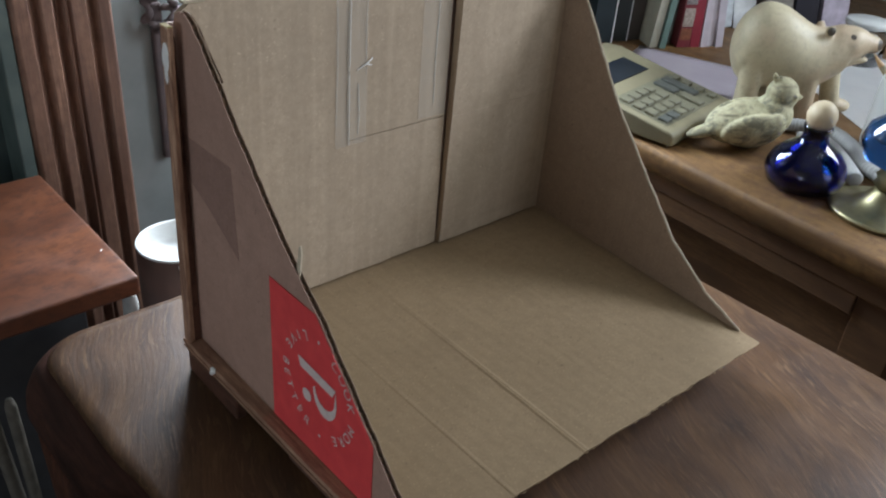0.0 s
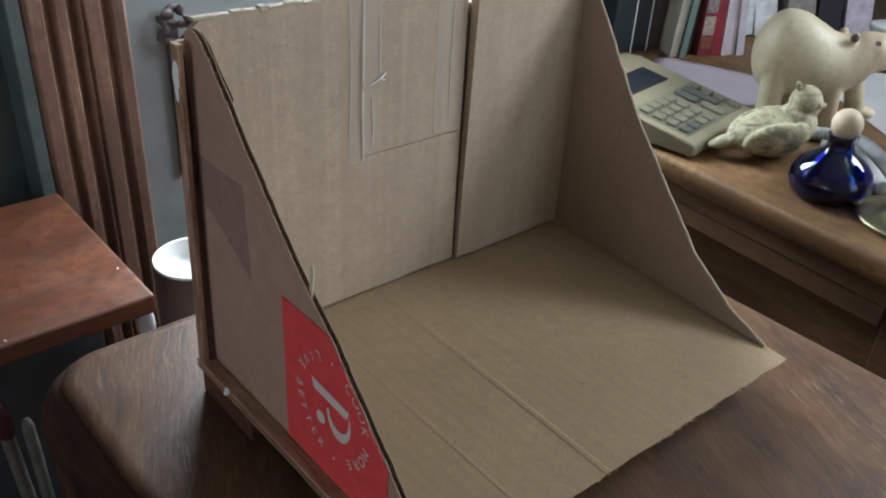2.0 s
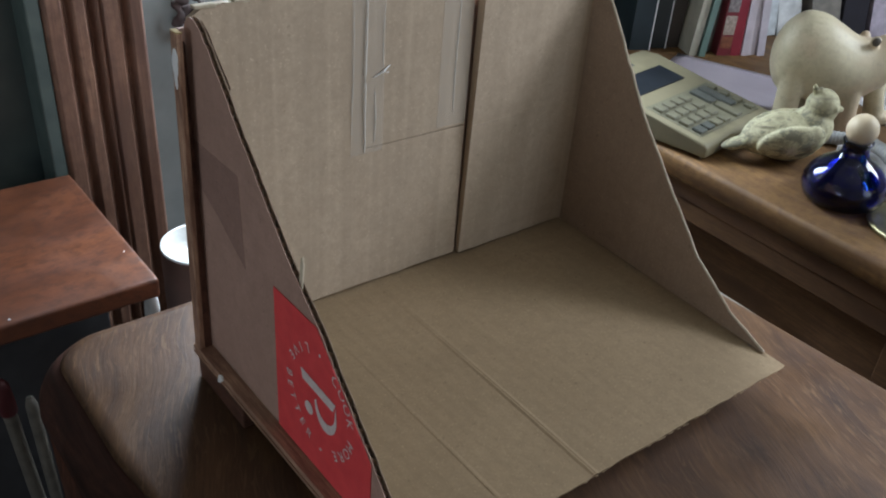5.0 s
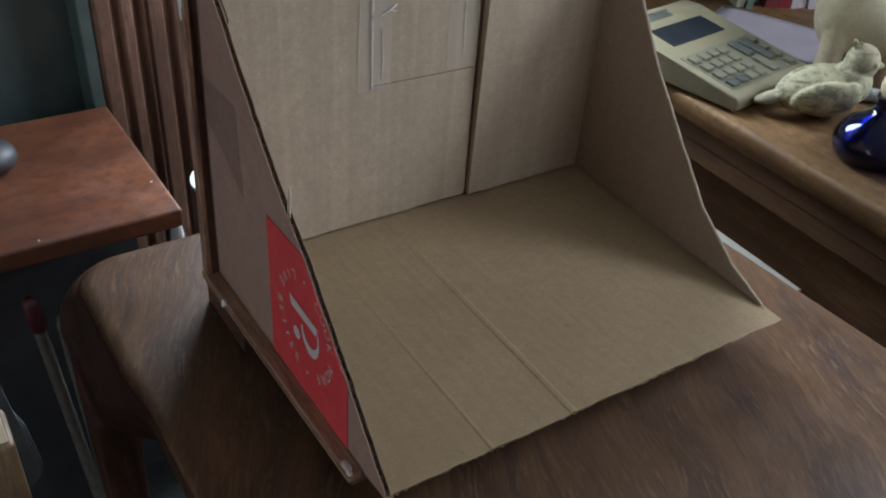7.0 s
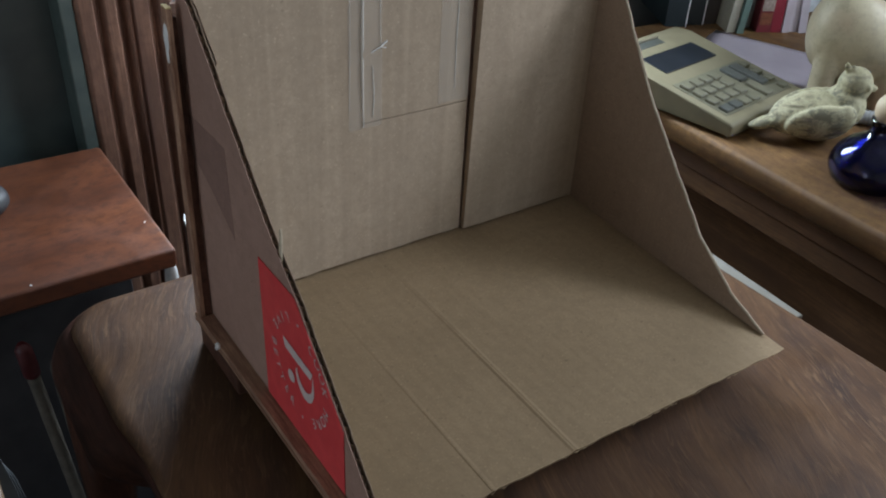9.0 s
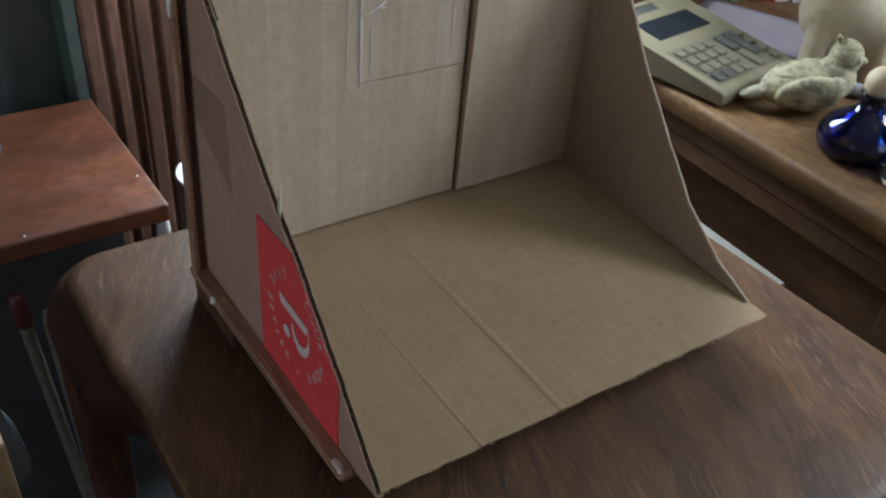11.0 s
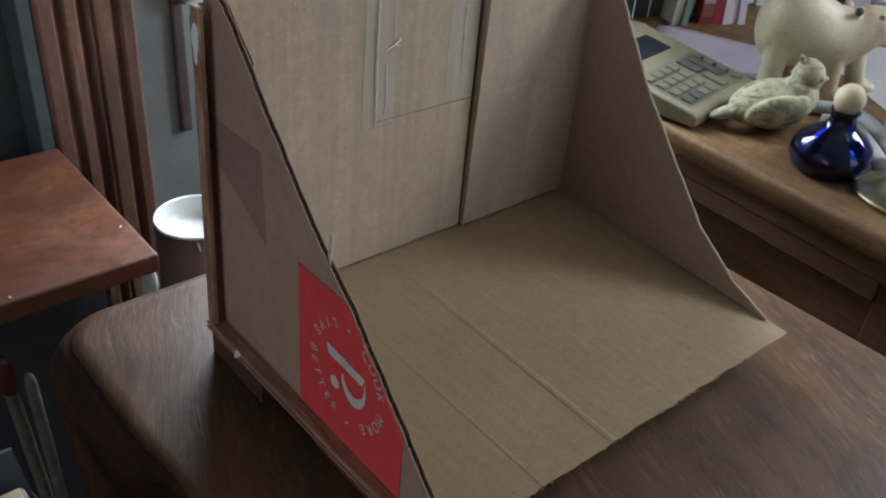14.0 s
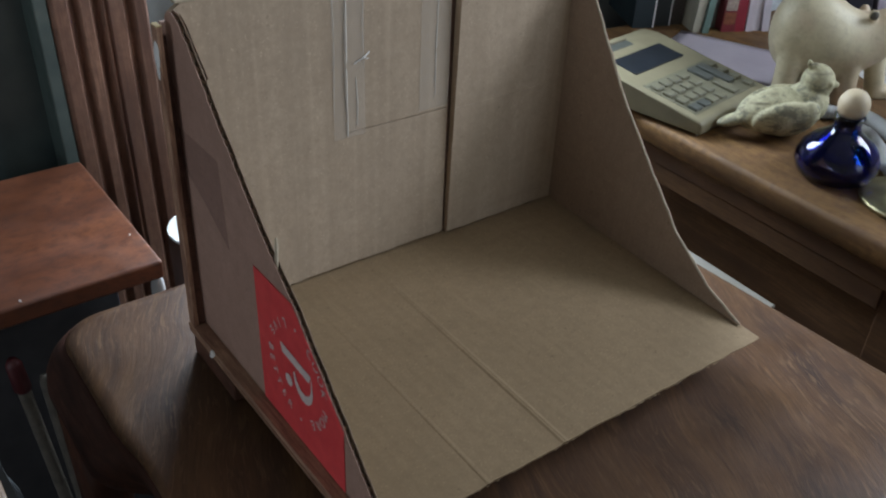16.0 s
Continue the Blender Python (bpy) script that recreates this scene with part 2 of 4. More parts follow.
BROWN_CAN = plain("brown_can", (0.085, 0.045, 0.034), (0.06, 0.032, 0.024), 30, 0.4)
BRASS = plain("worn_brass", (0.36, 0.33, 0.20), (0.25, 0.22, 0.12), 60, 0.40, 1.0, bump=0.05)
PAPER = plain("white_paper", (0.86, 0.86, 0.85), (0.78, 0.78, 0.78), 20, 0.8)
LILAC = plain("lilac_paper", (0.80, 0.73, 0.80), (0.68, 0.60, 0.68), 12, 0.8)
BLACK = plain("black_plastic", (0.040, 0.040, 0.042), (0.024, 0.024, 0.027), 40, 0.45)
GREY_RIB = plain("grey_ribbed_rubber", (0.42, 0.42, 0.41), (0.34, 0.34, 0.33), 60, 0.6)
RUST_IRON = plain("rusty_brown_iron", (0.075, 0.05, 0.048), (0.045, 0.034, 0.034), 70, 0.7, bump=0.5)
CORK = plain("pale_wooden_ball", (0.60, 0.50, 0.34), (0.53, 0.43, 0.28), 60, 0.5)
ORANGE = plain("bare_pencil_wood", (0.58, 0.37, 0.18), (0.5, 0.3, 0.14), 60, 0.4)
YELLOW = plain("yellow_card", (0.80, 0.50, 0.06), (0.74, 0.44, 0.05), 30, 0.6)

m = Mat("bear_resin", 0.5)
n = m.noise(26, 5)
blush = m.noise(9, 3)
col = m.mix(m.ramp(n, (0.3, grey(0)), (0.7, grey(1))), (0.62, 0.55, 0.38), (0.52, 0.455, 0.30))
col = m.mix(m.ramp(blush, (0.44, grey(0)), (0.62, grey(0.75))), col, (0.52, 0.36, 0.25))
col = m.mix(m.ramp(m.noise(150, 5, None, 0.7), (0.50, grey(0)), (0.70, grey(0.5))), col, (0.36, 0.30, 0.20))
col = m.mix(m.ramp(m.noise(30, 5, None, 0.65), (0.55, grey(0)), (0.72, grey(0.55))), col, (0.33, 0.29, 0.19))
for spot, size in (((0.0365, -0.0235, 0.1165), 0.0062), ((0.067, -0.0195, 0.1115), 0.0042), ((0.1090, -0.0080, 0.1015), 0.0085), ((0.0900, -0.0105, 0.0865), 0.0042), ((0.0970, -0.0085, 0.0893), 0.0045), ((0.1030, -0.0070, 0.0902), 0.0042)):
    far = m.node("ShaderNodeVectorMath")
    far.operation = "DISTANCE"
    m.put(far.inputs[0], m.co)
    far.inputs[1].default_value = spot
    ratio = m.node("ShaderNodeMath")
    ratio.operation = "DIVIDE"
    m.put(ratio.inputs[0], far.outputs["Value"])
    ratio.inputs[1].default_value = size
    col = m.mix(m.ramp(ratio.outputs[0], (0.75, grey(0.9)), (1.0, grey(0))), col, (0.03, 0.025, 0.022))
m.colour(col)
m.bump(m.noise(120, 4), 0.35, 0.0012)
BEAR = m.m

m = Mat("bird_plaster", 0.7, spec=0.35)
col = m.mix(m.ramp(m.noise(30, 5), (0.35, grey(0)), (0.65, grey(1))), (0.50, 0.465, 0.295), (0.40, 0.365, 0.225))
col = m.mix(m.ramp(m.noise(40, 6, m.mapped((0.7, 1.0, 1.2)), 0.75), (0.50, grey(0)), (0.56, grey(0.85))), col, (0.17, 0.165, 0.115))
wing = m.wave(34, 4.0, m.mapped((0.30, 1.0, 1.0), (0, 18, 0)), "Z", 3, 1.4)
where = m.ramp(m.noise(24, 3), (0.46, grey(0)), (0.60, grey(0.9)))
col = m.mix(m.mix(where, grey(0), m.ramp(wing, (0.05, grey(1)), (0.30, grey(0)))), col, (0.13, 0.115, 0.07))
col = m.mix(m.ramp(m.noise(150, 5, None, 0.75), (0.48, grey(0)), (0.62, grey(0.55))), col, (0.24, 0.22, 0.14))
m.colour(col)
m.bump(wing, 0.15, 0.0010)
m.bump(m.noise(90, 5), 0.4, 0.0016)
BIRD = m.m


def glass_material(name, colour, rough=0.02):
    m = Mat(name, rough)
    m.b.inputs["Transmission Weight"].default_value = 1.0
    m.b.inputs["IOR"].default_value = 1.48
    m.colour(colour)
    return m.m


COBALT = glass_material("cobalt_glass", (0.010, 0.018, 0.42))
BLUE_GLASS = glass_material("blue_lamp_glass", (0.05, 0.22, 0.72))
CLEAR_GLASS = glass_material("clear_glass", (0.93, 0.96, 0.95))
m = Mat("clear_tape", 0.16)
m.colour((0.75, 0.70, 0.62))
m.b.inputs["Alpha"].default_value = 0.11
m.bump(m.noise(60, 3), 0.3, 0.002)
TAPE = m.m


# ---- builders ----
def part(name, bm, material, parent=None, label=""):
    """One mesh object from a bmesh, under a thing or a part."""
    mesh = bpy.data.meshes.new(name)
    bmesh.ops.recalc_face_normals(bm, faces=bm.faces)
    bm.to_mesh(mesh)
    bm.free()
    mesh.materials.append(material)
    ob = new(name, mesh)
    if parent is not None:
        ob.parent = parent
    if label:
        tagged(ob, label)
    return ob


def thing(name, m, label, category, group="", kind=""):
    ob = new(name)
    ob.empty_display_size = 0.02
    ob.matrix_world = m
    return tagged(ob, label, category, group, kind)


def smooth(ob):
    for f in ob.data.polygons:
        f.use_smooth = True
    return ob


def block(bm, lo, hi, bevel=0.0, segments=2):
    """A box from corner to corner, with rounded edges."""
    lo, hi = Vector(lo), Vector(hi)
    made = bmesh.ops.create_cube(bm, size=1)["verts"]
    for v in made:
        v.co = Vector(((lo[i] + hi[i]) / 2 + v.co[i] * (hi[i] - lo[i]) for i in range(3)))
    if bevel:
        edges = list({e for v in made for e in v.link_edges})
        bmesh.ops.bevel(bm, geom=edges, offset=bevel, segments=segments, profile=0.5, affect="EDGES")
    return bm


def boxed(lo, hi, bevel=0.0, segments=2):
    return block(bmesh.new(), lo, hi, bevel, segments)


def lathe(profile, steps=40, bm=None):
    """A turned body from (radius, height) pairs."""
    bm = bm or bmesh.new()
    rings = []
    for r, z in profile:
        if r < 1e-6:
            rings.append([bm.verts.new((0, 0, z))])
        else:
            rings.append([bm.verts.new((r * math.cos(2 * math.pi * i / steps), r * math.sin(2 * math.pi * i / steps), z)) for i in range(steps)])
    for a, b in zip(rings, rings[1:]):
        for i in range(steps):
            j = (i + 1) % steps
            if len(a) == 1 and len(b) > 1:
                bm.faces.new((a[0], b[i], b[j]))
            elif len(b) == 1 and len(a) > 1:
                bm.faces.new((a[i], a[j], b[0]))
            elif len(a) > 1:
                bm.faces.new((a[i], a[j], b[j], b[i]))
    return bm


def extrude(points, axis, lo, hi, bm=None):
    """A plate: a closed outline in the two other axes, from lo to hi along the axis."""
    bm = bm or bmesh.new()

    def at(p, d):
        q = list(p)
        q.insert(axis, d)
        return bm.verts.new(q)
    a, b = [at(p, lo) for p in points], [at(p, hi) for p in points]
    bm.faces.new(a)
    bm.faces.new(b[::-1])
    k = len(points)
    for i in range(k):
        bm.faces.new((a[i], b[i], b[(i + 1) % k], a[(i + 1) % k]))
    return bm


def tube(points, radius, sides=10, bm=None):
    """A round bar along points; radius a number or one for each point."""
    bm = bm or bmesh.new()
    points = [Vector(p) for p in points]
    rings = []
    for i, p in enumerate(points):
        way = (points[min(i + 1, len(points) - 1)] - points[max(i - 1, 0)]).normalized()
        turn = way.to_track_quat("Z", "Y").to_matrix()
        r = radius[i] if isinstance(radius, (list, tuple)) else radius
        rings.append([bm.verts.new(p + turn @ Vector((r * math.cos(2 * math.pi * k / sides), r * math.sin(2 * math.pi * k / sides), 0))) for k in range(sides)])
    for a, b in zip(rings, rings[1:]):
        for k in range(sides):
            bm.faces.new((a[k], a[(k + 1) % sides], b[(k + 1) % sides], b[k]))
    bm.faces.new(rings[0][::-1])
    bm.faces.new(rings[-1])
    return bm


def blob(bm, centre, radii, turn=(0, 0, 0)):
    m = pose(*centre, *turn) @ Matrix.Diagonal((*radii, 1))
    bmesh.ops.create_uvsphere(bm, u_segments=20, v_segments=12, radius=1, matrix=m)


def melt(ob, voxel, times):
    """Blends joined lumps into one modelled body."""
    r = ob.modifiers.new("Remesh", "REMESH")
    r.mode, r.voxel_size, r.use_smooth_shade = "VOXEL", voxel, True
    s = ob.modifiers.new("Smooth", "SMOOTH")
    s.factor, s.iterations = 0.5, times
    return ob


# ---- the room ----
FLOOR_Z, DESK_Z, TABLE_Z, RED_Z = 0.0, 0.738, 0.740, 0.704
BACK_Y = 0.475
ROOM = (-2.2, -2.4, 1.75, 2.5)     # west, south, east, ceiling height
room_floor = tagged(part("floor", boxed((ROOM[0] - 0.1, ROOM[1] - 0.1, -0.1), (ROOM[2] + 0.1, 0.7, 0.0)), FLOOR_WOOD), "dark worn wooden floor in shade", "floor", kind="structure")
# Unseen ceiling, added to close the room for bounced light.
tagged(part("ceiling", boxed((ROOM[0] - 0.1, ROOM[1] - 0.1, ROOM[3]), (ROOM[2] + 0.1, 0.7, ROOM[3] + 0.1)), CEIL_PAINT), "unseen off-white ceiling that closes the room and bounces light", "ceiling", kind="structure")


def wall_with_opening(name, axis, at, thick, a0, a1, w0, w1, z0, z1, material, label):
    """A wall across an axis from a0 to a1, with an opening w0..w1, z0..z1."""
    bm = bmesh.new()
    for u0, u1, h0, h1 in ((a0, w0, 0, ROOM[3]), (w1, a1, 0, ROOM[3]), (w0, w1, 0, z0), (w0, w1, z1, ROOM[3])):
        lo, hi = [u0, h0], [u1, h1]
        lo.insert(axis, at)
        hi.insert(axis, at + thick)
        block(bm, lo, hi)
    return tagged(part(name, bm, material), label, "wall", kind="structure")


# West, south and east walls are unseen, added to bounce lamp light.
wall_with_opening("wall_west", 0, ROOM[0] - 0.1, 0.1, ROOM[1], 0.6, -1.20, 0.10, 0.70, 1.30, ROOM_PAINT, "unseen painted wall with an opening that holds a lamp")
wall_with_opening("wall_south", 1, ROOM[1] - 0.1, 0.1, ROOM[0] - 0.1, ROOM[2] + 0.1, 0.4, 1.6, 1.0, 2.2, ROOM_PAINT, "unseen painted wall with an opening that holds a lamp")
wall_with_opening("wall_east", 0, ROOM[2], 0.1, ROOM[1], 0.595, -1.20, -0.40, 1.33, 2.17, ROOM_PAINT, "unseen painted wall with an opening that holds a lamp")
wall_with_opening("wall_north", 1, BACK_Y, 0.12, 0.11, ROOM[2], 0.27, 0.77, 0.92, 1.34, WALL_PAINT, "grey-green painted wall behind the table")
tagged(part("wall_door_side", boxed((ROOM[0], BACK_Y + 0.03, 0), (0.11, BACK_Y + 0.12, ROOM[3])), GREEN_DARK), "dark green painted boarding beside the casing", "wall", kind="structure")

# Fluted casing
bm = bmesh.new()
outline = []
CL, CR, CF = 0.060, 0.164, 0.450
for i in range(105):
    u = i / 104
    x = CL + u * (CR - CL)
    d = 0.0
    for c, w, k in ((0.235, 0.07, 0.010), (0.46, 0.07, 0.011), (0.555, 0.03, 0.004), (0.79, 0.07, 0.010)):
        a = abs(u - c) / w
        if a < 1:
            d = k * (0.5 + 0.5 * math.cos(math.pi * a))
    d += 0.006 * max(0, 1 - min(u, 1 - u) / 0.05) ** 2
    outline.append((x, CF + d))
outline += [(CR, BACK_Y + 0.001), (CL, BACK_Y + 0.001)]
extrude(outline, 2, 0.0, 2.1, bm)
tagged(part("door_casing", bm, CASING), "fluted red-brown wooden door casing", "casing", kind="structure")
tagged(part("door_stop", boxed((0.045, CF + 0.004, 0), (0.0595, BACK_Y + 0.03, 2.1), 0.002), GREEN_TRIM), "narrow dark green strip beside the casing", "trim", kind="structure")

# ---- the table with the box ----
def rounded_rect(x0, y0, x1, y1, r, n=10):
    pts = []
    for cx, cy, a0 in ((x1 - r, y1 - r, 0), (x0 + r, y1 - r, 90), (x0 + r, y0 + r, 180), (x1 - r, y0 + r, 270)):
        for i in range(n + 1):
            a = radians(a0 + 90 * i / n)
            pts.append((cx + r * math.cos(a), cy + r * math.sin(a)))
    return pts


TX0, TX1, TY0, TY1 = -0.084, 0.456, -0.402, 0.120
table = thing("small_table", pose(0, 0, 0), "dark-stained oak table with rolled rounded edges and worn top", "table")


def table_outline(inset, drop):
    """Outline of the top; its left edge draws in past the back leg, more so lower down."""
    pts = rounded_rect(TX0 + inset, TY0 + inset, TX1 - inset, TY1 - inset, 0.056 - inset)
    first, last = pts[21], pts[22]
    pts[22:22] = [(first[0], first[1] + (last[1] - first[1]) * i / 48) for i in range(1, 48)]
    out = []
    for x, y in pts:
        if x < 0.0:
            u = max(0.0, min(1.0, (-0.030 - y) / 0.060))
            u = u * u * (3 - 2 * u)
            x = max(x, x + u * (max(0.0, 0.019 - inset * 0.7) + 0.030 * drop))
        out.append((x, y))
    return out


def ringed(rings):
    for a, b in zip(rings, rings[1:]):
        for i in range(len(a)):
            bm.faces.new((a[i], a[(i + 1) % len(a)], b[(i + 1) % len(a)], b[i]))
    bm.faces.new(rings[-1])
    bm.faces.new(rings[0][::-1])


bm = bmesh.new()
ringed([[bm.verts.new((x, y, TABLE_Z + z)) for x, y in table_outline(inset, drop)] for inset, z, drop in
        ((0.018, -0.056, 1.0), (0.006, -0.050, 1.0), (0.0, -0.040, 0.9), (0.0015, -0.028, 0.45), (0.006, -0.018, 0.1), (0.013, -0.010, 0), (0.0205, -0.0045, 0))])
smooth(part("table_edge", bm, OAK_EDGE, table, "dark rolled edge"))
bm = bmesh.new()
ringed([[bm.verts.new((x, y, TABLE_Z + z)) for x, y in table_outline(inset, 0)] for inset, z in ((0.0215, -0.0060), (0.0195, -0.0042), (0.0225, -0.0022), (0.026, -0.0008), (0.031, 0.0))])
smooth(part("tabletop", bm, OAK, table))
for lx, ly in ((-0.046, 0.078), (0.418, 0.078), (-0.046, -0.365), (0.418, -0.365)):
    bm = bmesh.new()
    back_left = lx < 0 and ly > 0
    rings = []
    for z, wide, deep, in_x, in_y in ((0.0, 0.014, 0.014, 0.0, 0.0), (0.35, 0.014, 0.015, 0.0, 0.0), (0.55, 0.015, 0.017, -0.002, 0.0), (0.62, 0.016, 0.021, -0.002, 0.002), (0.66, 0.017, 0.030, 0.0, 0.006), (0.690, 0.018, 0.042, 0.003, 0.012)):
        cx = (-0.068 if back_left else lx) + in_x
        cy = (0.010 + in_y * 1.2) if back_left else ly
        rings.append([bm.verts.new((cx + x, cy + y, z)) for x, y in rounded_rect(-wide, -deep, wide, deep, wide * 0.6, 4)])
    ringed(rings)
    smooth(part("leg", bm, OAK_LEG, table))

# ---- the wooden frame that holds the box ----
rack = thing("lath_stand", pose(0, 0, 0), "rough wooden lath stand holding the cardboard box", "stand")
bm = boxed((0.0120, -0.002, 0.769), (0.0158, 0.007, 0.994), 0.0008)
for v in bm.verts:
    v.co.y -= 0.045 * (v.co.z - 0.769)
part("post", bm, PINE_Z, rack)
part("end_grain", boxed((0.0122, -0.0119, 0.9940), (0.0156, -0.0033, 0.9946)), plain("sawn_end_grain", (0.55, 0.42, 0.18), (0.44, 0.32, 0.13), 300, 0.8), rack, "pale sawn end of the lath")
# Dark filler added in the gap, standing in for the shade there.
part("recess_shade", boxed((0.0156, -0.001, 0.769), (0.0213, 0.006, 0.985), 0.0005), BLOCK, rack, "dark strip standing in for the shaded recess beside the post")
part("post", boxed((0.364, 0.007, 0.769), (0.380, 0.024, 0.975), 0.0015), PINE_Z, rack)
bm = extrude([(0.0213, 0.7615), (0.0114, 0.7615), (0.0110, 0.7620), (0.0110, 0.7636), (0.0114, 0.7639), (0.0124, 0.7640), (0.0124, 0.7650), (0.0116, 0.7654), (0.0110, 0.7660), (0.0112, 0.7684), (0.0118, 0.7689), (0.0213, 0.7689)], 1, -0.213, 0.008)
for v in bm.verts:
    v.co.x += 0.0004 * math.sin(v.co.y * 90) + (0.0020 if v.co.x < 0.013 and v.co.y < -0.1 else 0)
part("rail", bm, PINE_Y, rack)
part("rail", boxed((0.30, -0.20, 0.7588), (0.318, 0.008, 0.7650), 0.0012), PINE_Y, rack)
part("foot", boxed((0.0136, -0.060, TABLE_Z), (0.0213, 0.007, 0.7615), 0.0012), BLOCK, rack, "dark-stained foot block")
part("lower_rail", boxed((0.0165, -0.206, 0.7560), (0.0213, -0.100, 0.7615), 0.0012), BLOCK, rack, "dark-stained lower strip")
part("foot", boxed((0.0220, -0.200, TABLE_Z), (0.0330, -0.110, 0.7558), 0.0010), BLOCK, rack, "dark-stained foot block")
part("foot", boxed((0.30, -0.19, TABLE_Z), (0.318, 0.008, 0.7588), 0.0012), BLOCK, rack)
bm = bmesh.new()
blob(bm, (0.0120, -0.0066, 0.975), (0.0006, 0.0040, 0.0075))
blob(bm, (0.0120, -0.0078, 0.9800), (0.0006, 0.0034, 0.0050))
blob(bm, (0.0120, -0.0060, 0.966), (0.0005, 0.0022, 0.006))
part("paint_spot", bm, PAPER, rack, "white paint spot")
bm = bmesh.new()
blob(bm, (0.0112, -0.035, 0.7676), (0.0016, 0.0028, 0.0024))
blob(bm, (0.0114, -0.0330, 0.7645), (0.0018, 0.0016, 0.0020))
part("paint_blob", bm, PAPER, rack, "white blob of glue")
bm = bmesh.new()
blob(bm, (0.0150, -0.2070, 0.7688), (0.0024, 0.0048, 0.0010))
blob(bm, (0.0144, -0.2115, 0.7680), (0.0018, 0.0026, 0.0016))
part("paint_blob", bm, WHITE_PRINT, rack, "white smear of glue on the rail's end")

# ---- the cardboard box ----
T = 0.0046       # thickness of the board
carton = thing("cardboard_box", pose(0, 0, 0), "cut-open brown cardboard box with a red sticker", "box")


def sheet(name, bm, material, label=""):
    return part(name, bm, material, carton, label)


def plate(name, outline, axis, lo, hi, material, label=""):
    return sheet(name, extrude(outline, axis, lo, hi), material, label)


def jag(points, step, size, seed):
    """The outline of a knife cut: a line with small uneven steps."""
    rnd = random.Random(seed)
    out = []
    for (a, b), (c, d) in zip(points, points[1:]):
        n = max(1, int(math.hypot(c - a, d - b) / step))
        for i in range(n):
            u = i / n
            out.append((a + (c - a) * u + rnd.uniform(-size, size), b + (d - b) * u + rnd.uniform(-size, size)))
    return out + [points[-1]]


def fluted_panel(name, outline, x_out, x_in, mat_out, mat_in, label):
    """Two liners with a fluted sheet between them, upright along y and z."""
    sign = 1 if x_in > x_out else -1
    skin = 0.0004 * sign
    body = sheet(name, extrude(outline, 0, x_out, x_out + skin), mat_out, label)
    part("inner_liner", extrude(outline, 0, x_in - skin, x_in), mat_in, body, "brown inner liner")
    ys = [p[0] for p in outline]
    y0, y1 = min(ys), max(ys)

    def top(y):
        best = 0
        k = len(outline)
        for i in range(k):
            (a, b), (c, d) = outline[i], outline[(i + 1) % k]
            if min(a, c) - 1e-9 <= y <= max(a, c) + 1e-9 and abs(a - c) > 1e-9:
                best = max(best, b + (d - b) * (y - a) / (c - a))
        return best
    zlow = min(p[1] for p in outline)
    bm = bmesh.new()
    last = None
    n = int((y1 - y0) / 0.0006)
    for i in range(n + 1):
        y = y0 + 0.0004 + (y1 - y0 - 0.0008) * i / n
        x = (x_out + x_in) / 2 + (abs(x_in - x_out) / 2 - 0.0005) * math.sin(2 * math.pi * y / 0.0060)
        z = max(zlow + 0.0005, top(y) - 0.0013)
        now = (bm.verts.new((x, y, zlow)), bm.verts.new((x, y, z)))
        if last:
            bm.faces.new((last[0], now[0], now[1], last[1]))
        last = now
    part("fluting", bm, CARD_FLUTE_SHADED, body, "open corrugated edge")
    return body


ZF = 0.770
# left side, cut on the slant
cut = jag([(-0.014, 1.0015), (-0.022, 0.997), (-0.044, 0.974), (-0.064, 0.950), (-0.086, 0.927), (-0.109, 0.902), (-0.123, 0.8905), (-0.145, 0.8722), (-0.197, 0.8185), (-0.2385, 0.7735)], 0.005, 0.0006, 3)
left_outline = [(0.0, 0.7695), (0.0, 0.992), (-0.003, 0.998), (-0.008, 1.0015)] + cut + [(-0.2385, 0.7695)]
left_side = fluted_panel("side_panel", left_outline, 0.0215, 0.0215 + 0.0036, CARD_OUT, CARD_IN_SHADED_SIDE, "side panel cut on a slant")
doubling = fluted_panel("doubling_strip", jag([(-0.013, 1.001), (-0.022, 0.9955), (-0.0455, 0.9710)], 0.005, 0.0005, 4) + [(-0.042, 0.9690), (-0.028, 0.976), (-0.008, 0.990)], 0.0252, 0.0270, CARD_IN_SHADED_SIDE, CARD_IN_SHADED_SIDE, "second layer of board along the top of the cut")
# right side, leaning in towards the front
cut = jag([(-0.003, 0.992), (-0.024, 0.967), (-0.071, 0.900), (-0.102, 0.866), (-0.152, 0.812), (-0.192, 0.785), (-0.228, 0.7712)], 0.006, 0.0004, 5)
right_outline = [(0.0, 0.7705), (0.0, 0.988)] + cut
right_side = fluted_panel("side_panel", right_outline, 0.362 + 0.0032, 0.362, CARD_OUT, CARD_IN_SHADED_SIDE, "side panel cut on a curve")
# Pale tube laid on the cut so the edge looks lit.
part("lit_cut_edge", tube([(0.3633, y, z + 0.0003) for y, z in cut], 0.0010, 6), TORN, right_side, "pale cut edge, its lit rim put into the colour")
right_side.matrix_local = Matrix.Translation((0.362, 0, 0)) @ Matrix.Rotation(radians(-3.9), 4, "Z") @ Matrix.Translation((-0.362, 0, 0))

# floor with its two creases
bm = bmesh.new()
cols = []
xs = sorted(set([i / 60 for i in range(61)] + [0.22 - 0.006, 0.22, 0.22 + 0.006, 0.405 - 0.009, 0.405 - 0.003, 0.405, 0.405 + 0.003, 0.405 + 0.009]))
rnd = random.Random(11)
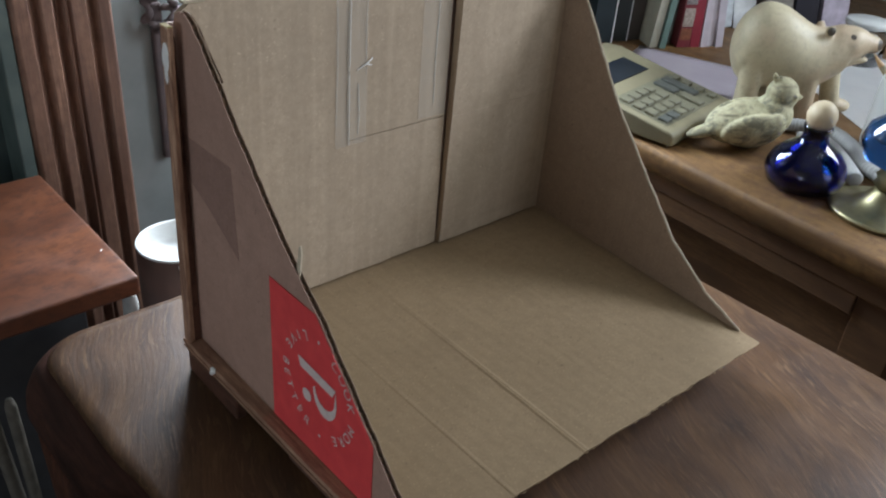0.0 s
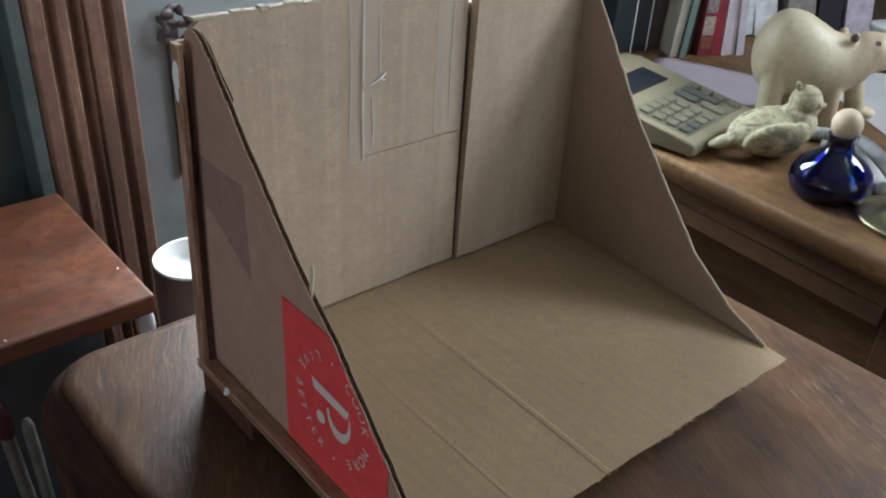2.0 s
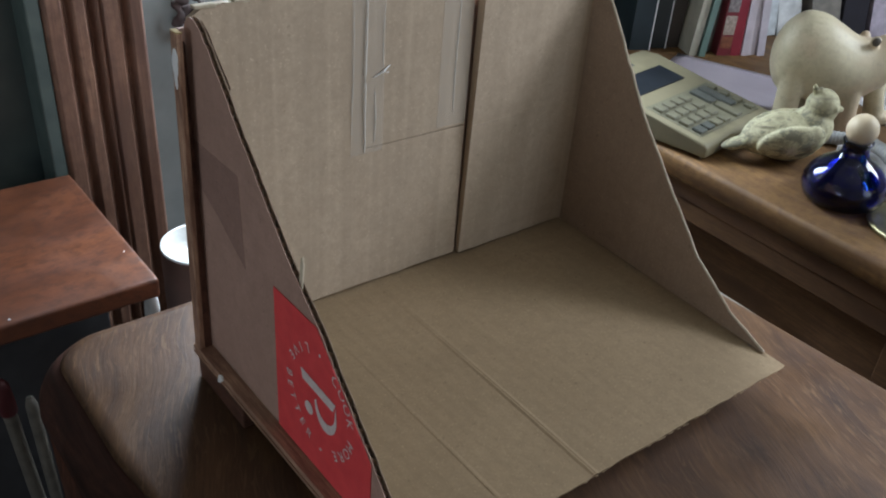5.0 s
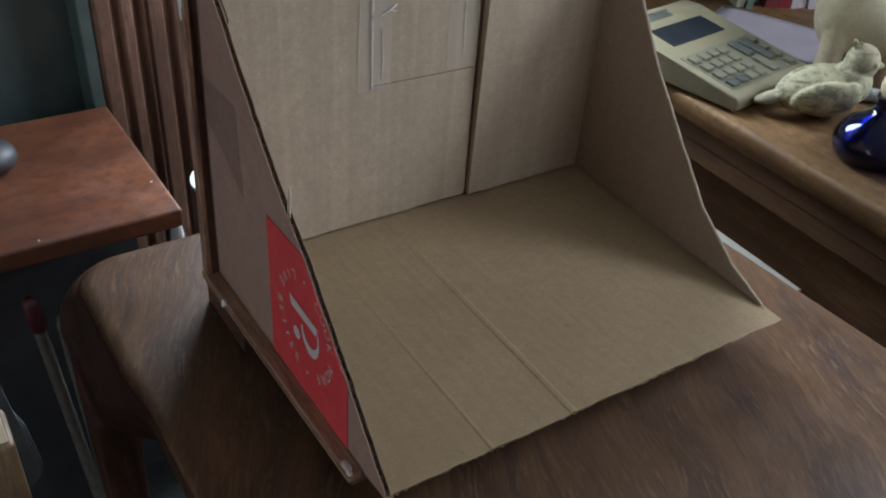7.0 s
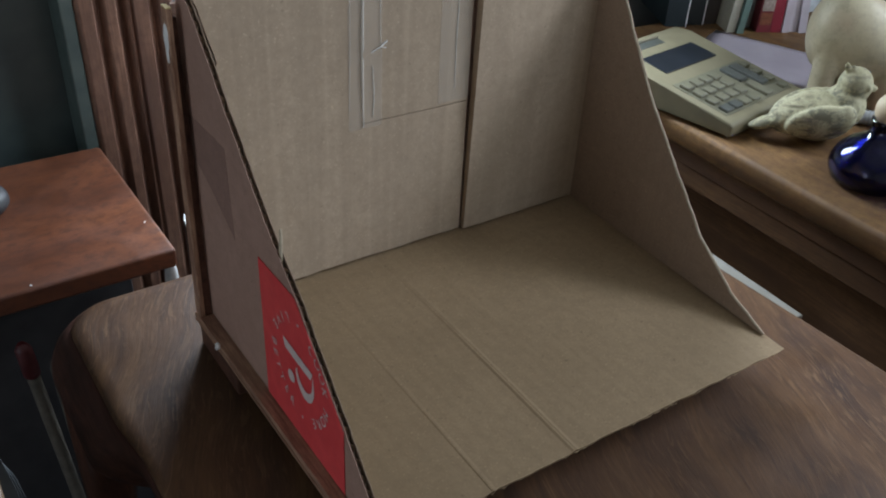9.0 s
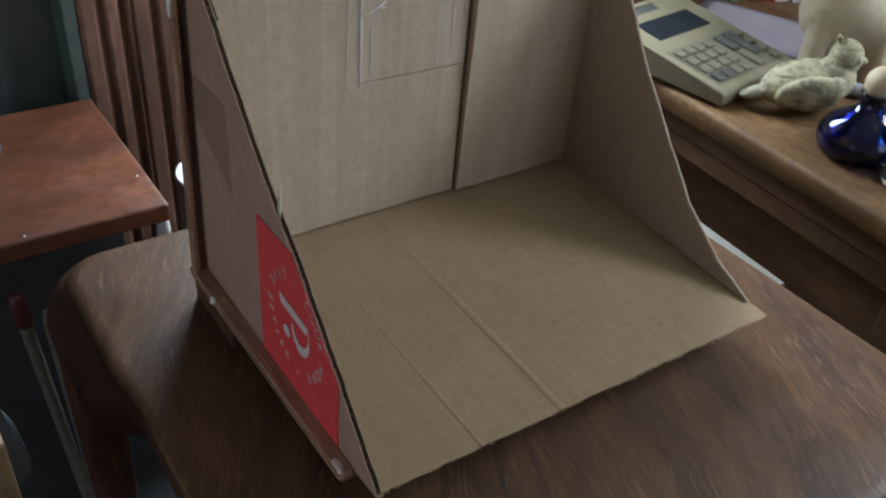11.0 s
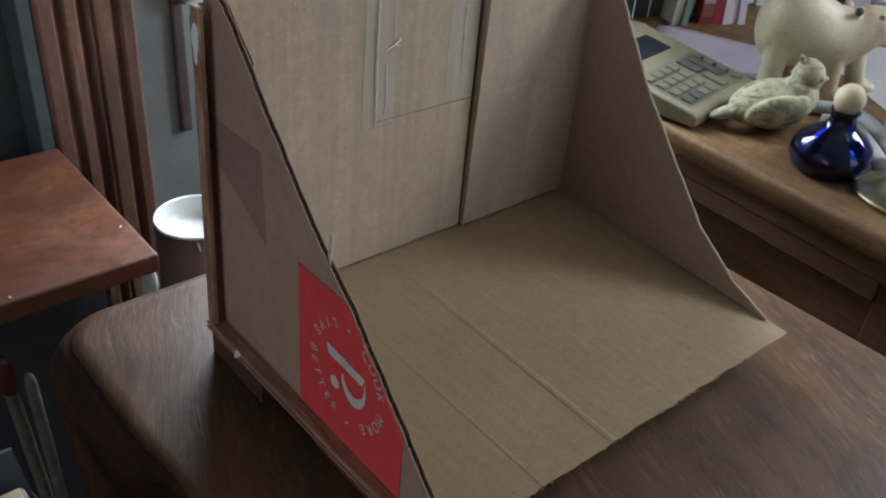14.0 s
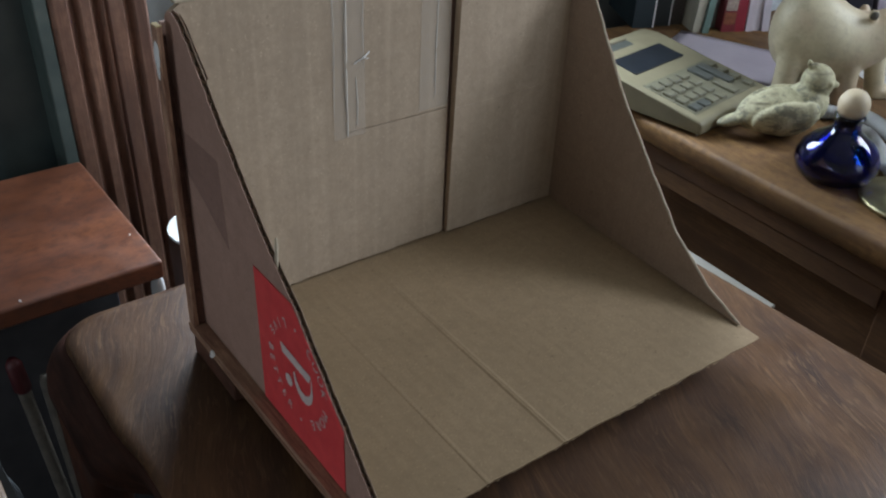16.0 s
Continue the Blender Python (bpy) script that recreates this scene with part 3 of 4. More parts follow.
for u in xs:
    xb, xf = 0.022 + u * 0.344, 0.0225 + u * 0.3265
    yf = -0.2382 - 0.0073 * u + rnd.uniform(-0.0005, 0.0005)
    col = []
    for k in range(13):
        v = k / 12
        z = ZF + 0.0012 * math.sin(3.1 * u) * math.sin(2.6 * v)
        a = (u - 0.405) / 0.006
        if abs(a) < 1.6:
            z += (0.0010 * (1 - abs(a) / 1.6) - (0.0005 if abs(a) < 0.2 else 0)) * max(0.12, min(1, (v - 0.1) / 0.6))
        if abs(u - 0.22) < 0.005:
            z += 0.00035 * max(0, (v - 0.15) / 0.85)
        col.append(bm.verts.new((xb + (xf - xb) * v, 0.0082 + (yf - 0.0082) * v, z)))
    cols.append(col)
for a, b in zip(cols, cols[1:]):
    for k in range(12):
        bm.faces.new((a[k], b[k], b[k + 1], a[k + 1]))
low = bmesh.ops.extrude_face_region(bm, geom=list(bm.faces))["geom"]
for v in low:
    if isinstance(v, bmesh.types.BMVert):
        v.co.z = ZF - (0.0020 if v.co.y < -0.225 else T)
        v.co.y += 0.0012 if v.co.y < -0.225 else 0
sheet("floor_panel", bm, CARD_IN_DIM_FLOOR, "flat base panel with creases")
rnd = random.Random(41)
bm = bmesh.new()
for i in range(40):
    u = rnd.random()
    blob(bm, (0.0225 + u * 0.3265, -0.2384 - 0.0073 * u, ZF - 0.0006 + rnd.uniform(-0.0006, 0.0004)), (rnd.uniform(0.0006, 0.0022), 0.0004, 0.0003), (0, 0, rnd.uniform(-15, 15)))
for x, y, r in ((0.0238, -0.2390, 0.0011), (0.0258, -0.2390, 0.0008), (0.0228, -0.2384, 0.0010)):
    blob(bm, (x, y, ZF - 0.0005), (r, r * 0.8, r * 0.9))
tagged(sheet("frayed_edge", bm, CARD_IN_DIM_FLOOR, "frayed pale paper along the front cut"), kind="stuff")

# back: two flaps that meet at a slit, on a backing sheet
plate("backing_panel", [(0.022, 0.7645), (0.3655, 0.7645), (0.3655, 0.980), (0.022, 0.990)], 1, 0.0085, 0.0115, CARD_OUT)
top_left = jag([(0.2400, 0.9960), (0.168, 1.0025), (0.06, 1.0030), (0.036, 1.0025)], 0.005, 0.0006, 8)
flap_l = jag([(0.0265, 0.7722), (0.2400, 0.7722)], 0.009, 0.0007, 13) + [(0.2400, 0.8865)] + [(0.147, 0.8872), (0.147, 0.8880), (0.2400, 0.8874)] + top_left + [(0.0265, 0.996)]
plate("back_flap", flap_l, 1, 0.0035, 0.0035 + T, CARD_IN_LIT_WALL, "wide back flap with a knife slot")
top_right = jag([(0.3632, 0.984), (0.30, 0.989), (0.2428, 0.9925)], 0.005, 0.0006, 9)
narrow = extrude(jag([(0.2428, 0.7718), (0.3632, 0.7718)], 0.009, 0.0005, 14) + top_right, 1, 0.0000, T)
for v in narrow.verts:
    lean = 0.0030 * min(1, max(0, (v.co.z - 0.775) / 0.21)) * max(0, (0.3632 - v.co.x) / 0.1204)
    if v.co.y < 0.001:
        v.co.y -= lean
    if v.co.x < 0.25 and v.co.z > 0.9:
        v.co.x += 0.0022
sheet("back_flap", narrow, CARD_IN_LIT_WALL, "narrow back flap standing proud at its free edge")
# scored line across the narrow flap
score = [(0.2432 + 0.0059 * k, -0.0001 - 0.0030 * 0.532 * (1 - k / 20.4), 0.8868 + 0.0003 * math.sin(k * 1.7)) for k in range(21)]
part("score_line", tube(score, 0.0005, 6), CARD_IN_LIT_WALL, carton, "pressed crease across the flap")
# raised tape edges, with the glare streaks put into their whitish colour
m = Mat("tape_glare_ridge", 0.2)
m.colour((0.80, 0.76, 0.70))
m.b.inputs["Alpha"].default_value = 0.60
TAPE_GLARE = m.m
for x, z0, z1, r in ((0.1475, 0.885, 1.002, 0.0013), (0.1375, 0.900, 0.998, 0.0003), (0.1560, 0.892, 0.930, 0.0007), (0.1620, 0.935, 0.990, 0.0003), (0.2270, 0.900, 0.992, 0.0006)):
    n = 14
    pts = [(x + 0.0005 * math.sin(5 * k / n + x * 400), 0.0031, z0 + (z1 - z0) * k / n) for k in range(n + 1)]
    part("tape_glare_ridge", tube(pts, [r * (0.4 + 0.6 * math.sin(math.pi * (k + 1) / (n + 2))) for k in range(n + 1)], 6), TAPE_GLARE, carton, "edge of clear tape, whitened to stand for its glare")
# crushed, torn strip along the top
rnd = random.Random(21)
bm = bmesh.new()
for i in range(54):
    x = 0.03 + i * 0.0061
    z = 1.0040 - 0.017 * max(0, (x - 0.165) / 0.20)
    block(bm, (x, 0.0028 + rnd.uniform(0, 0.0006), z - rnd.uniform(0.0016, 0.0034)), (x + rnd.uniform(0.0045, 0.0085), 0.0086, z + rnd.uniform(-0.0016, 0.0002)), 0.0005, 1)
sheet("torn_edge", bm, TORN, "torn pale paper edge")
# clear tape
for x0, x1, z0, z1, y in ((0.136, 0.163, 0.884, 1.002, 0.0030), (0.212, 0.2397, 0.890, 0.9965, 0.0029)):
    part("tape", boxed((x0, y - 0.0002, z0), (x1, y, z1)), TAPE, carton, "clear packing tape")
for x0, x1, z in ((0.139, 0.168, 1.0042), (0.222, 0.246, 0.9985)):
    sheet("tape", boxed((x0, 0.0020, z), (x1, 0.0092, z + 0.0006), 0.0002, 1), TAPE, "clear packing tape folded over the edge")
bm = tube([(0.154, 0.0026, 0.940), (0.161, 0.0014, 0.9435), (0.167, 0.0026, 0.9465)], [0.0003, 0.0006, 0.0005], 6)
tube([(0.163, 0.0026, 0.9425), (0.166, 0.0020, 0.9418)], 0.0003, 6, bm)
sheet("torn_fleck", bm, PAPER, "small white torn fleck")
bm = extrude([(-0.1215, 0.884), (-0.1250, 0.8850), (-0.1272, 0.902), (-0.1266, 0.9075), (-0.1250, 0.9060), (-0.1235, 0.897)], 0, 0.0228, 0.0238)
sheet("torn_tab", bm, plain("torn_liner", (0.62, 0.53, 0.40), (0.50, 0.42, 0.30), 200, 0.85), "torn paper tab on the slanted edge")
part("patch", extrude([(-0.001, 0.925), (-0.058, 0.925), (-0.061, 0.864), (-0.03, 0.883), (-0.001, 0.896)], 0, 0.02135, 0.0216), CARD_STAIN, left_side, "darker patch of old tape")

# red sticker
sticker = part("sticker", extrude([(-0.0965, 0.7697), (-0.0965, 0.873), (-0.1430, 0.873), (-0.1968, 0.8178), (-0.1968, 0.7697)], 0, 0.0208, 0.0212), RED_LABEL, left_side, "red printed sticker with white lettering")
CY, CZ, CRAD = -0.147, 0.823, 0.0342


def on_label(u, v, lift=0.0):
    """Sticker plane: u runs down the panel, v towards its front."""
    return Vector((0.0207 - lift, CY - v, CZ - u))


def lettering(words, a0, a1, outward):
    for i, ch in enumerate(words):
        if ch == " ":
            continue
        a = radians(a0 + (a1 - a0) * (i + 0.5) / len(words))
        curve = bpy.data.curves.new("letter", "FONT")
        curve.body, curve.size, curve.align_x, curve.align_y = ch, 0.0090, "CENTER", "CENTER"
        tmp = new("letter", curve)
        bpy.context.view_layer.update()
        mesh = bpy.data.meshes.new_from_object(tmp.evaluated_get(bpy.context.evaluated_depsgraph_get()))
        bpy.data.objects.remove(tmp)
        spin = a - math.pi / 2 if outward else a + math.pi / 2
        reach = CRAD - (0.0035 if outward else 0.0)
        c, s = math.cos(spin), math.sin(spin)
        bm = bmesh.new()
        bm.from_mesh(mesh)
        bpy.data.meshes.remove(mesh)
        for v in bm.verts:
            x, y = v.co.x, v.co.y
            v.co = on_label(reach * math.cos(a) + x * c - y * s, reach * math.sin(a) + x * s + y * c, 0.0003)
        bmesh.ops.bisect_plane(bm, geom=list(bm.verts) + list(bm.edges) + list(bm.faces), plane_co=(0, -0.1450, 0.8715), plane_no=(0, -0.718, 0.696), clear_outer=True)
        if bm.faces:
            part("letter", bm, WHITE_PRINT, sticker)
        else:
            bm.free()


lettering("COOK MORE", 158, 22, True)
lettering("LIVE BETTER", 196, 344, False)


def label_shape(points, name):
    bm = bmesh.new()
    bm.faces.new([bm.verts.new(on_label(u, v, 0.0003)) for u, v in points])
    return part(name, bm, WHITE_PRINT, sticker, "white printed mark")


def disc(u0, v0, r, n=20):
    return [(u0 + r * math.cos(2 * math.pi * i / n), v0 + r * math.sin(2 * math.pi * i / n)) for i in range(n)]


# the mark: a bar, a bow and a dot
label_shape([(-0.013, -0.021), (-0.006, -0.019), (-0.004, 0.013), (-0.0105, 0.016)], "mark_bar")
bow = [(-0.0105 + 0.0005, 0.016)]
for i in range(17):
    a = radians(90 - 180 * i / 16)
    bow.append((0.001 + 0.0155 * math.cos(a) * 1.0, 0.0055 + 0.0115 * math.sin(a)))
for i in range(17):
    a = radians(-90 + 180 * i / 16)
    bow.append((-0.001 + 0.0105 * math.cos(a), 0.0055 + 0.0095 * math.sin(a)))
label_shape(bow, "mark_bow")
label_shape(disc(0.0115, -0.0125, 0.0044), "mark_dot")
label_shape(disc(-0.034, 0.0, 0.0011, 10), "mark_dot")
label_shape(disc(0.034, 0.0, 0.0011, 10), "mark_dot")

# ---- the red-brown table ----
red = thing("side_table", pose(0, 0, 0), "red-brown wooden side table with a smooth worn top", "table")
part("tabletop", boxed((-0.75, 0.192, RED_Z - 0.020), (0.056, 0.437, RED_Z), 0.0035, 3), RED_WOOD, red)
# Added black block that stands in for the deep shade under the top.
part("shade_block", boxed((-0.72, 0.275, 0.0), (0.030, 0.430, RED_Z - 0.020), 0.002), BLACK, red, "black block standing in for the shade under the top")
part("apron", boxed((-0.70, 0.245, 0.668), (0.034, 0.2745, RED_Z - 0.020), 0.001), OAK_LEG, red)

# canister behind the table
can = thing("canister", pose(0.146, 0.305, 0), "brown cylindrical canister with a white enamelled inside", "canister")
smooth(part("body", lathe([(0, 0), (0.040, 0), (0.0425, 0.01), (0.0448, 0.6535), (0.0432, 0.6535), (0.0425, 0.57), (0, 0.568)]), BROWN_CAN, can))
smooth(part("lining", lathe([(0.0446, 0.6535), (0.0449, 0.6550), (0.0440, 0.6568), (0.0428, 0.653), (0.0405, 0.640), (0.0360, 0.6335), (0, 0.632), (0, 0.630), (0.0425, 0.632)]), WHITE_CHINA, can, "white enamelled rim and inside"))
part("drip", tube([(-0.020, -0.0405, 0.650), (-0.019, -0.0418, 0.643), (-0.018, -0.0425, 0.640)], [0.0012, 0.001, 0.0006], 6), WHITE_CHINA, can, "white enamel drip")

# ---- the desk ----
DESK_YAW = 4.0
desk = thing("desk", pose(0.627, 0, 0, 0, 0, -DESK_YAW), "old golden-oak desk with a worn edge and panelled front", "desk")
# local axes: x into the desk, y along its front edge
bm = bmesh.new()
rings = []
for inset, z in ((0.006, -0.030), (0.0, -0.024), (0.0, -0.006), (0.0012, -0.0018), (0.005, 0.0)):
    rings.append([bm.verts.new((x, y, DESK_Z + z)) for x, y in rounded_rect(inset, -0.75 + inset, 1.0, 0.40, 0.006, 3)])
for a, b in zip(rings, rings[1:]):
    for i in range(len(a)):
        bm.faces.new((a[i], a[(i + 1) % len(a)], b[(i + 1) % len(a)], b[i]))
bm.faces.new(rings[-1])
bm.faces.new(rings[0][::-1])
smooth(part("worktop", bm, DESK_WOOD, desk))
part("moulding", boxed((0.0075, -0.735, DESK_Z - 0.050), (0.60, 0.395, DESK_Z - 0.030), 0.0012), DESK_FRONT_SHADED, desk)
part("front_panel", boxed((0.022, -0.72, 0.10), (0.052, 0.39, DESK_Z - 0.050)), DESK_FRONT_SHADED, desk)
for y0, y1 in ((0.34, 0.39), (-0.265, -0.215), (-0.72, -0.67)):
    part("stile", boxed((0.0125, y0, 0.06), (0.022, y1, DESK_Z - 0.050), 0.0015), DESK_FRONT_SHADED, desk)
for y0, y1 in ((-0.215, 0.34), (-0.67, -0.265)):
    part("rail", boxed((0.0125, y0, 0.06), (0.022, y1, 0.14), 0.0015), DESK_FRONT_SHADED, desk)
    part("rail", boxed((0.0090, y0, DESK_Z - 0.075), (0.022, y1, DESK_Z - 0.050), 0.0015), DESK_FRONT_SHADED, desk)
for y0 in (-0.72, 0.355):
    part("side_panel", boxed((0.052, y0, 0.0), (0.98, y0 + 0.02, DESK_Z - 0.050)), DESK_FRONT_SHADED, desk)

# white board edge in the gap between the table and the desk
board = thing("white_board", pose(0.585, -0.03, 0, 0, 0, -DESK_YAW), "white board standing on edge beside the desk", "board")
part("panel", boxed((-0.014, -0.10, 0.0), (0.012, 0.26, 0.630), 0.0015), plain("board_grey", (0.36, 0.34, 0.29), (0.29, 0.275, 0.235), 30, 0.7), board)

# ---- things on the desk ----
# calculator
calc = thing("calculator", pose(0.646, 0.045, DESK_Z, 0, 0, 8), "ivory plastic desk calculator with a dark display", "calculator")
CW, CD = 0.168, 0.205


def calc_top(y):
    """Height of the sloping face."""
    return 0.021 + 0.026 * max(0, min(1, y / 0.17))


bm = extrude([(0.0, 0.004), (0.0, 0.017), (0.004, 0.021), (0.130, 0.039), (0.175, 0.0475), (0.200, 0.046), (CD, 0.040), (CD, 0.004)], 0, 0.0, CW)
bmesh.ops.bevel(bm, geom=list(bm.edges), offset=0.003, segments=2, profile=0.5, affect="EDGES")
part("case", bm, IVORY, calc)
SLOPE = math.degrees(math.atan2(0.018, 0.126))


def on_calc(name, u0, u1, v0, v1, h, mat, bevel=0.001, label=""):
    """A block on the sloping face; v runs along the slope."""
    ob = part(name, boxed((u0, v0, -0.002), (u1, v1, h), bevel, 1), mat, calc, label)
    ob.matrix_local = pose(0, 0.004, 0.0211, SLOPE)
    return ob


on_calc("key_bed", 0.012, 0.156, 0.012, 0.090, 0.0006, KEY_PALE, 0.0004, "recessed key field")
for r in range(4):
    for c in range(4):
        grey_key = (r == 0 and c == 0) or (r == 0 and c == 1)
        on_calc("key", 0.016 + c * 0.019, 0.031 + c * 0.019, 0.015 + r * 0.0185, 0.028 + r * 0.0185, 0.0042, KEY_GREY if grey_key else KEY_PALE)
on_calc("key", 0.102, 0.117, 0.015, 0.0465, 0.0042, KEY_PALE)
on_calc("key", 0.102, 0.117, 0.052, 0.084, 0.0042, KEY_GREY)
on_calc("key", 0.122, 0.137, 0.034, 0.084, 0.0042, KEY_GREY, 0.001, "long grey key")
for r in range(4):
    on_calc("key", 0.141, 0.153, 0.015 + r * 0.0185, 0.026 + r * 0.0185, 0.0042, KEY_PALE)
on_calc("display", 0.030, 0.138, 0.112, 0.152, 0.0012, LCD, 0.0005, "dark display window")
on_calc("paper_slot", 0.020, 0.100, 0.166, 0.180, 0.0022, KEY_GREY, 0.001, "dark paper slot")
on_calc("tear_bar", 0.018, 0.104, 0.181, 0.186, 0.0035, IVORY, 0.001)

# bird figurine
BIRD_M = pose(0.738, 0.004, DESK_Z, 0, 0, -33) @ Matrix.Diagonal((0.84, 0.95, 0.98, 1))
bm = bmesh.new()
blob(bm, (0.0, 0, 0.030), (0.050, 0.033, 0.029))
blob(bm, (-0.025, 0, 0.030), (0.040, 0.028, 0.022), (0, -10, 0))
blob(bm, (-0.062, 0, 0.021), (0.030, 0.012, 0.007), (0, -14, 0))
blob(bm, (0.030, 0, 0.042), (0.030, 0.026, 0.026))
blob(bm, (0.038, 0, 0.068), (0.0225, 0.020, 0.0215))
blob(bm, (0.061, 0, 0.065), (0.009, 0.005, 0.0045))
blob(bm, (0.022, 0, 0.088), (0.004, 0.003, 0.008), (0, -30, 0))
blob(bm, (0.029, 0, 0.087), (0.004, 0.003, 0.005))
for s in (-1, 1):
    blob(bm, (-0.012, s * 0.027, 0.033), (0.042, 0.010, 0.018), (0, -14, s * 6))
    blob(bm, (0.020, s * 0.028, 0.038), (0.017, 0.009, 0.016))
    blob(bm, (0.047, s * 0.0180, 0.071), (0.004, 0.003, 0.004))
bird = melt(part("bird_figurine", bm, BIRD), 0.0016, 3)
bird.matrix_world = BIRD_M
tagged(bird, "cream plaster bird figurine with dark feather lines", "figurine")

# polar bear figurine
def lofted(bm, stations, steps=5, sides=28):
    """A body through upright oval stations (x, top, bottom, half width), joined by a smooth curve."""
    rings = []
    n = len(stations)
    for i in range(n - 1):
        p = [stations[max(0, min(n - 1, i + k))] for k in (-1, 0, 1, 2)]
        for q in range(steps if i < n - 2 else steps + 1):
            u = q / steps
            x, top, low, half = [0.5 * (2 * b + (c - a) * u + (2 * a - 5 * b + 4 * c - d) * u * u + (3 * b - a - 3 * c + d) * u ** 3) for a, b, c, d in zip(*p)]
            rings.append([bm.verts.new((x, half * math.cos(2 * math.pi * k / sides), (top + low) / 2 + (top - low) / 2 * math.sin(2 * math.pi * k / sides))) for k in range(sides)])
    for a, b in zip(rings, rings[1:]):
        for k in range(sides):
            bm.faces.new((a[k], b[k], b[(k + 1) % sides], a[(k + 1) % sides]))
    bm.faces.new(rings[0])
    bm.faces.new(rings[-1][::-1])


bm = bmesh.new()
lofted(bm, ((-0.0745, 0.092, 0.080, 0.006), (-0.0715, 0.108, 0.060, 0.022), (-0.061, 0.128, 0.042, 0.034), (-0.043, 0.1405, 0.033, 0.040), (-0.020, 0.1385, 0.029, 0.042), (0.000, 0.1285, 0.028, 0.041),
            (0.022, 0.1170, 0.029, 0.037), (0.040, 0.1150, 0.037, 0.032), (0.056, 0.1205, 0.049, 0.028), (0.070, 0.1205, 0.061, 0.025)))
lofted(bm, ((0.050, 0.1185, 0.058, 0.024), (0.070, 0.1205, 0.070, 0.0255), (0.084, 0.1180, 0.078, 0.020), (0.096, 0.1120, 0.0875, 0.0145), (0.106, 0.1090, 0.0885, 0.0110), (0.112, 0.1050, 0.0930, 0.0060)))
lofted(bm, ((0.066, 0.090, 0.063, 0.018), (0.082, 0.0845, 0.071, 0.0125), (0.094, 0.0835, 0.0750, 0.0095), (0.1005, 0.0825, 0.0775, 0.0060)))
for side in (-1, 1):
    blob(bm, (0.0365, side * 0.0205, 0.1165 - (0.005 if side > 0 else 0)), (0.0070, 0.0050, 0.0075))
for x0, x1, y, w in ((-0.047, -0.047, -0.023, 0.0175), (-0.030, -0.022, 0.023, 0.0165), (0.024, 0.029, -0.020, 0.0160), (0.058, 0.080, 0.020, 0.0150)):
    rings = []
    for k in range(13):
        u = k / 12
        r = w * (1.05 - 0.22 * math.sin(math.pi * min(1, u * 0.75)) + 0.05 * u)
        rings.append([bm.verts.new((x0 + (x1 - x0) * u + r * math.cos(a * math.pi / 12), y * (0.85 + 0.15 * u) + r * math.sin(a * math.pi / 12), 0.080 * (1 - u))) for a in range(24)])
    for lo, hi in zip(rings[1:], rings):
        for k in range(24):
            bm.faces.new((lo[k], lo[(k + 1) % 24], hi[(k + 1) % 24], hi[k]))
    bm.faces.new(rings[0])
    bm.faces.new(rings[-1][::-1])
    blob(bm, (x1 + 0.008, y, 0.008), (0.018, w * 0.95, 0.009))
bear = melt(part("polar_bear_figurine", bm, BEAR), 0.0018, 14)
bear.matrix_world = pose(0.886, 0.050, DESK_Z, 0, 0, -46)
tagged(bear, "cream resin polar bear figurine standing on desk", "figurine")
# cobalt bottle
BOT_M = pose(0.699, -0.094, DESK_Z) @ Matrix.Diagonal((0.90, 0.90, 0.97, 1))
bottle = thing("perfume_bottle", BOT_M, "squat cobalt-blue glass bottle with a wooden ball stopper", "bottle")
smooth(part("body", lathe([(0, 0.0), (0.034, 0.0), (0.044, 0.006), (0.0485, 0.017), (0.0475, 0.026), (0.0430, 0.036), (0.0345, 0.0450), (0.0245, 0.0515), (0.0175, 0.0560), (0.0150, 0.062), (0.0150, 0.068), (0.0172, 0.071),
                          (0.0172, 0.0735), (0.0135, 0.0735), (0.0125, 0.061), (0.020, 0.0500), (0.032, 0.0420), (0.040, 0.033), (0.0445, 0.024), (0.044, 0.014), (0.036, 0.006), (0, 0.005)], 56), COBALT, bottle))
bm = bmesh.new()
blob(bm, (0, 0, 0.0855), (0.0178, 0.0178, 0.0173))
smooth(part("stopper", bm, CORK, bottle, "pale wooden ball stopper"))

# oil lamp
lamp = thing("oil_lamp", pose(0.711, -0.181, DESK_Z) @ Matrix.Diagonal((1.06, 1.06, 1.0, 1)), "small oil lamp with blue glass and brass foot", "lamp")
smooth(part("foot", lathe([(0, 0.0), (0.050, 0.0), (0.0515, 0.003), (0.0515, 0.006), (0.046, 0.0055), (0.032, 0.009), (0.022, 0.017), (0.015, 0.027), (0.012, 0.030), (0, 0.030)], 48), BRASS, lamp))
smooth(part("collar", lathe([(0, 0.030), (0.013, 0.030), (0.017, 0.034), (0.0145, 0.039), (0.017, 0.044), (0.013, 0.049), (0.016, 0.054), (0.0, 0.054)], 32), BRASS, lamp))
smooth(part("font", lathe([(0, 0.054), (0.016, 0.052), (0.034, 0.062), (0.041, 0.078), (0.037, 0.096), (0.020, 0.112), (0.018, 0.124), (0.0, 0.124)], 44), BLUE_GLASS, lamp, "clear blue glass font"))
smooth(part("chimney", lathe([(0.0155, 0.124), (0.019, 0.14), (0.024, 0.16), (0.020, 0.19), (0.015, 0.24), (0.0138, 0.24), (0.0188, 0.19), (0.0226, 0.16), (0.0178, 0.14), (0.0145, 0.124)], 36), CLEAR_GLASS, lamp, "clear glass chimney"))

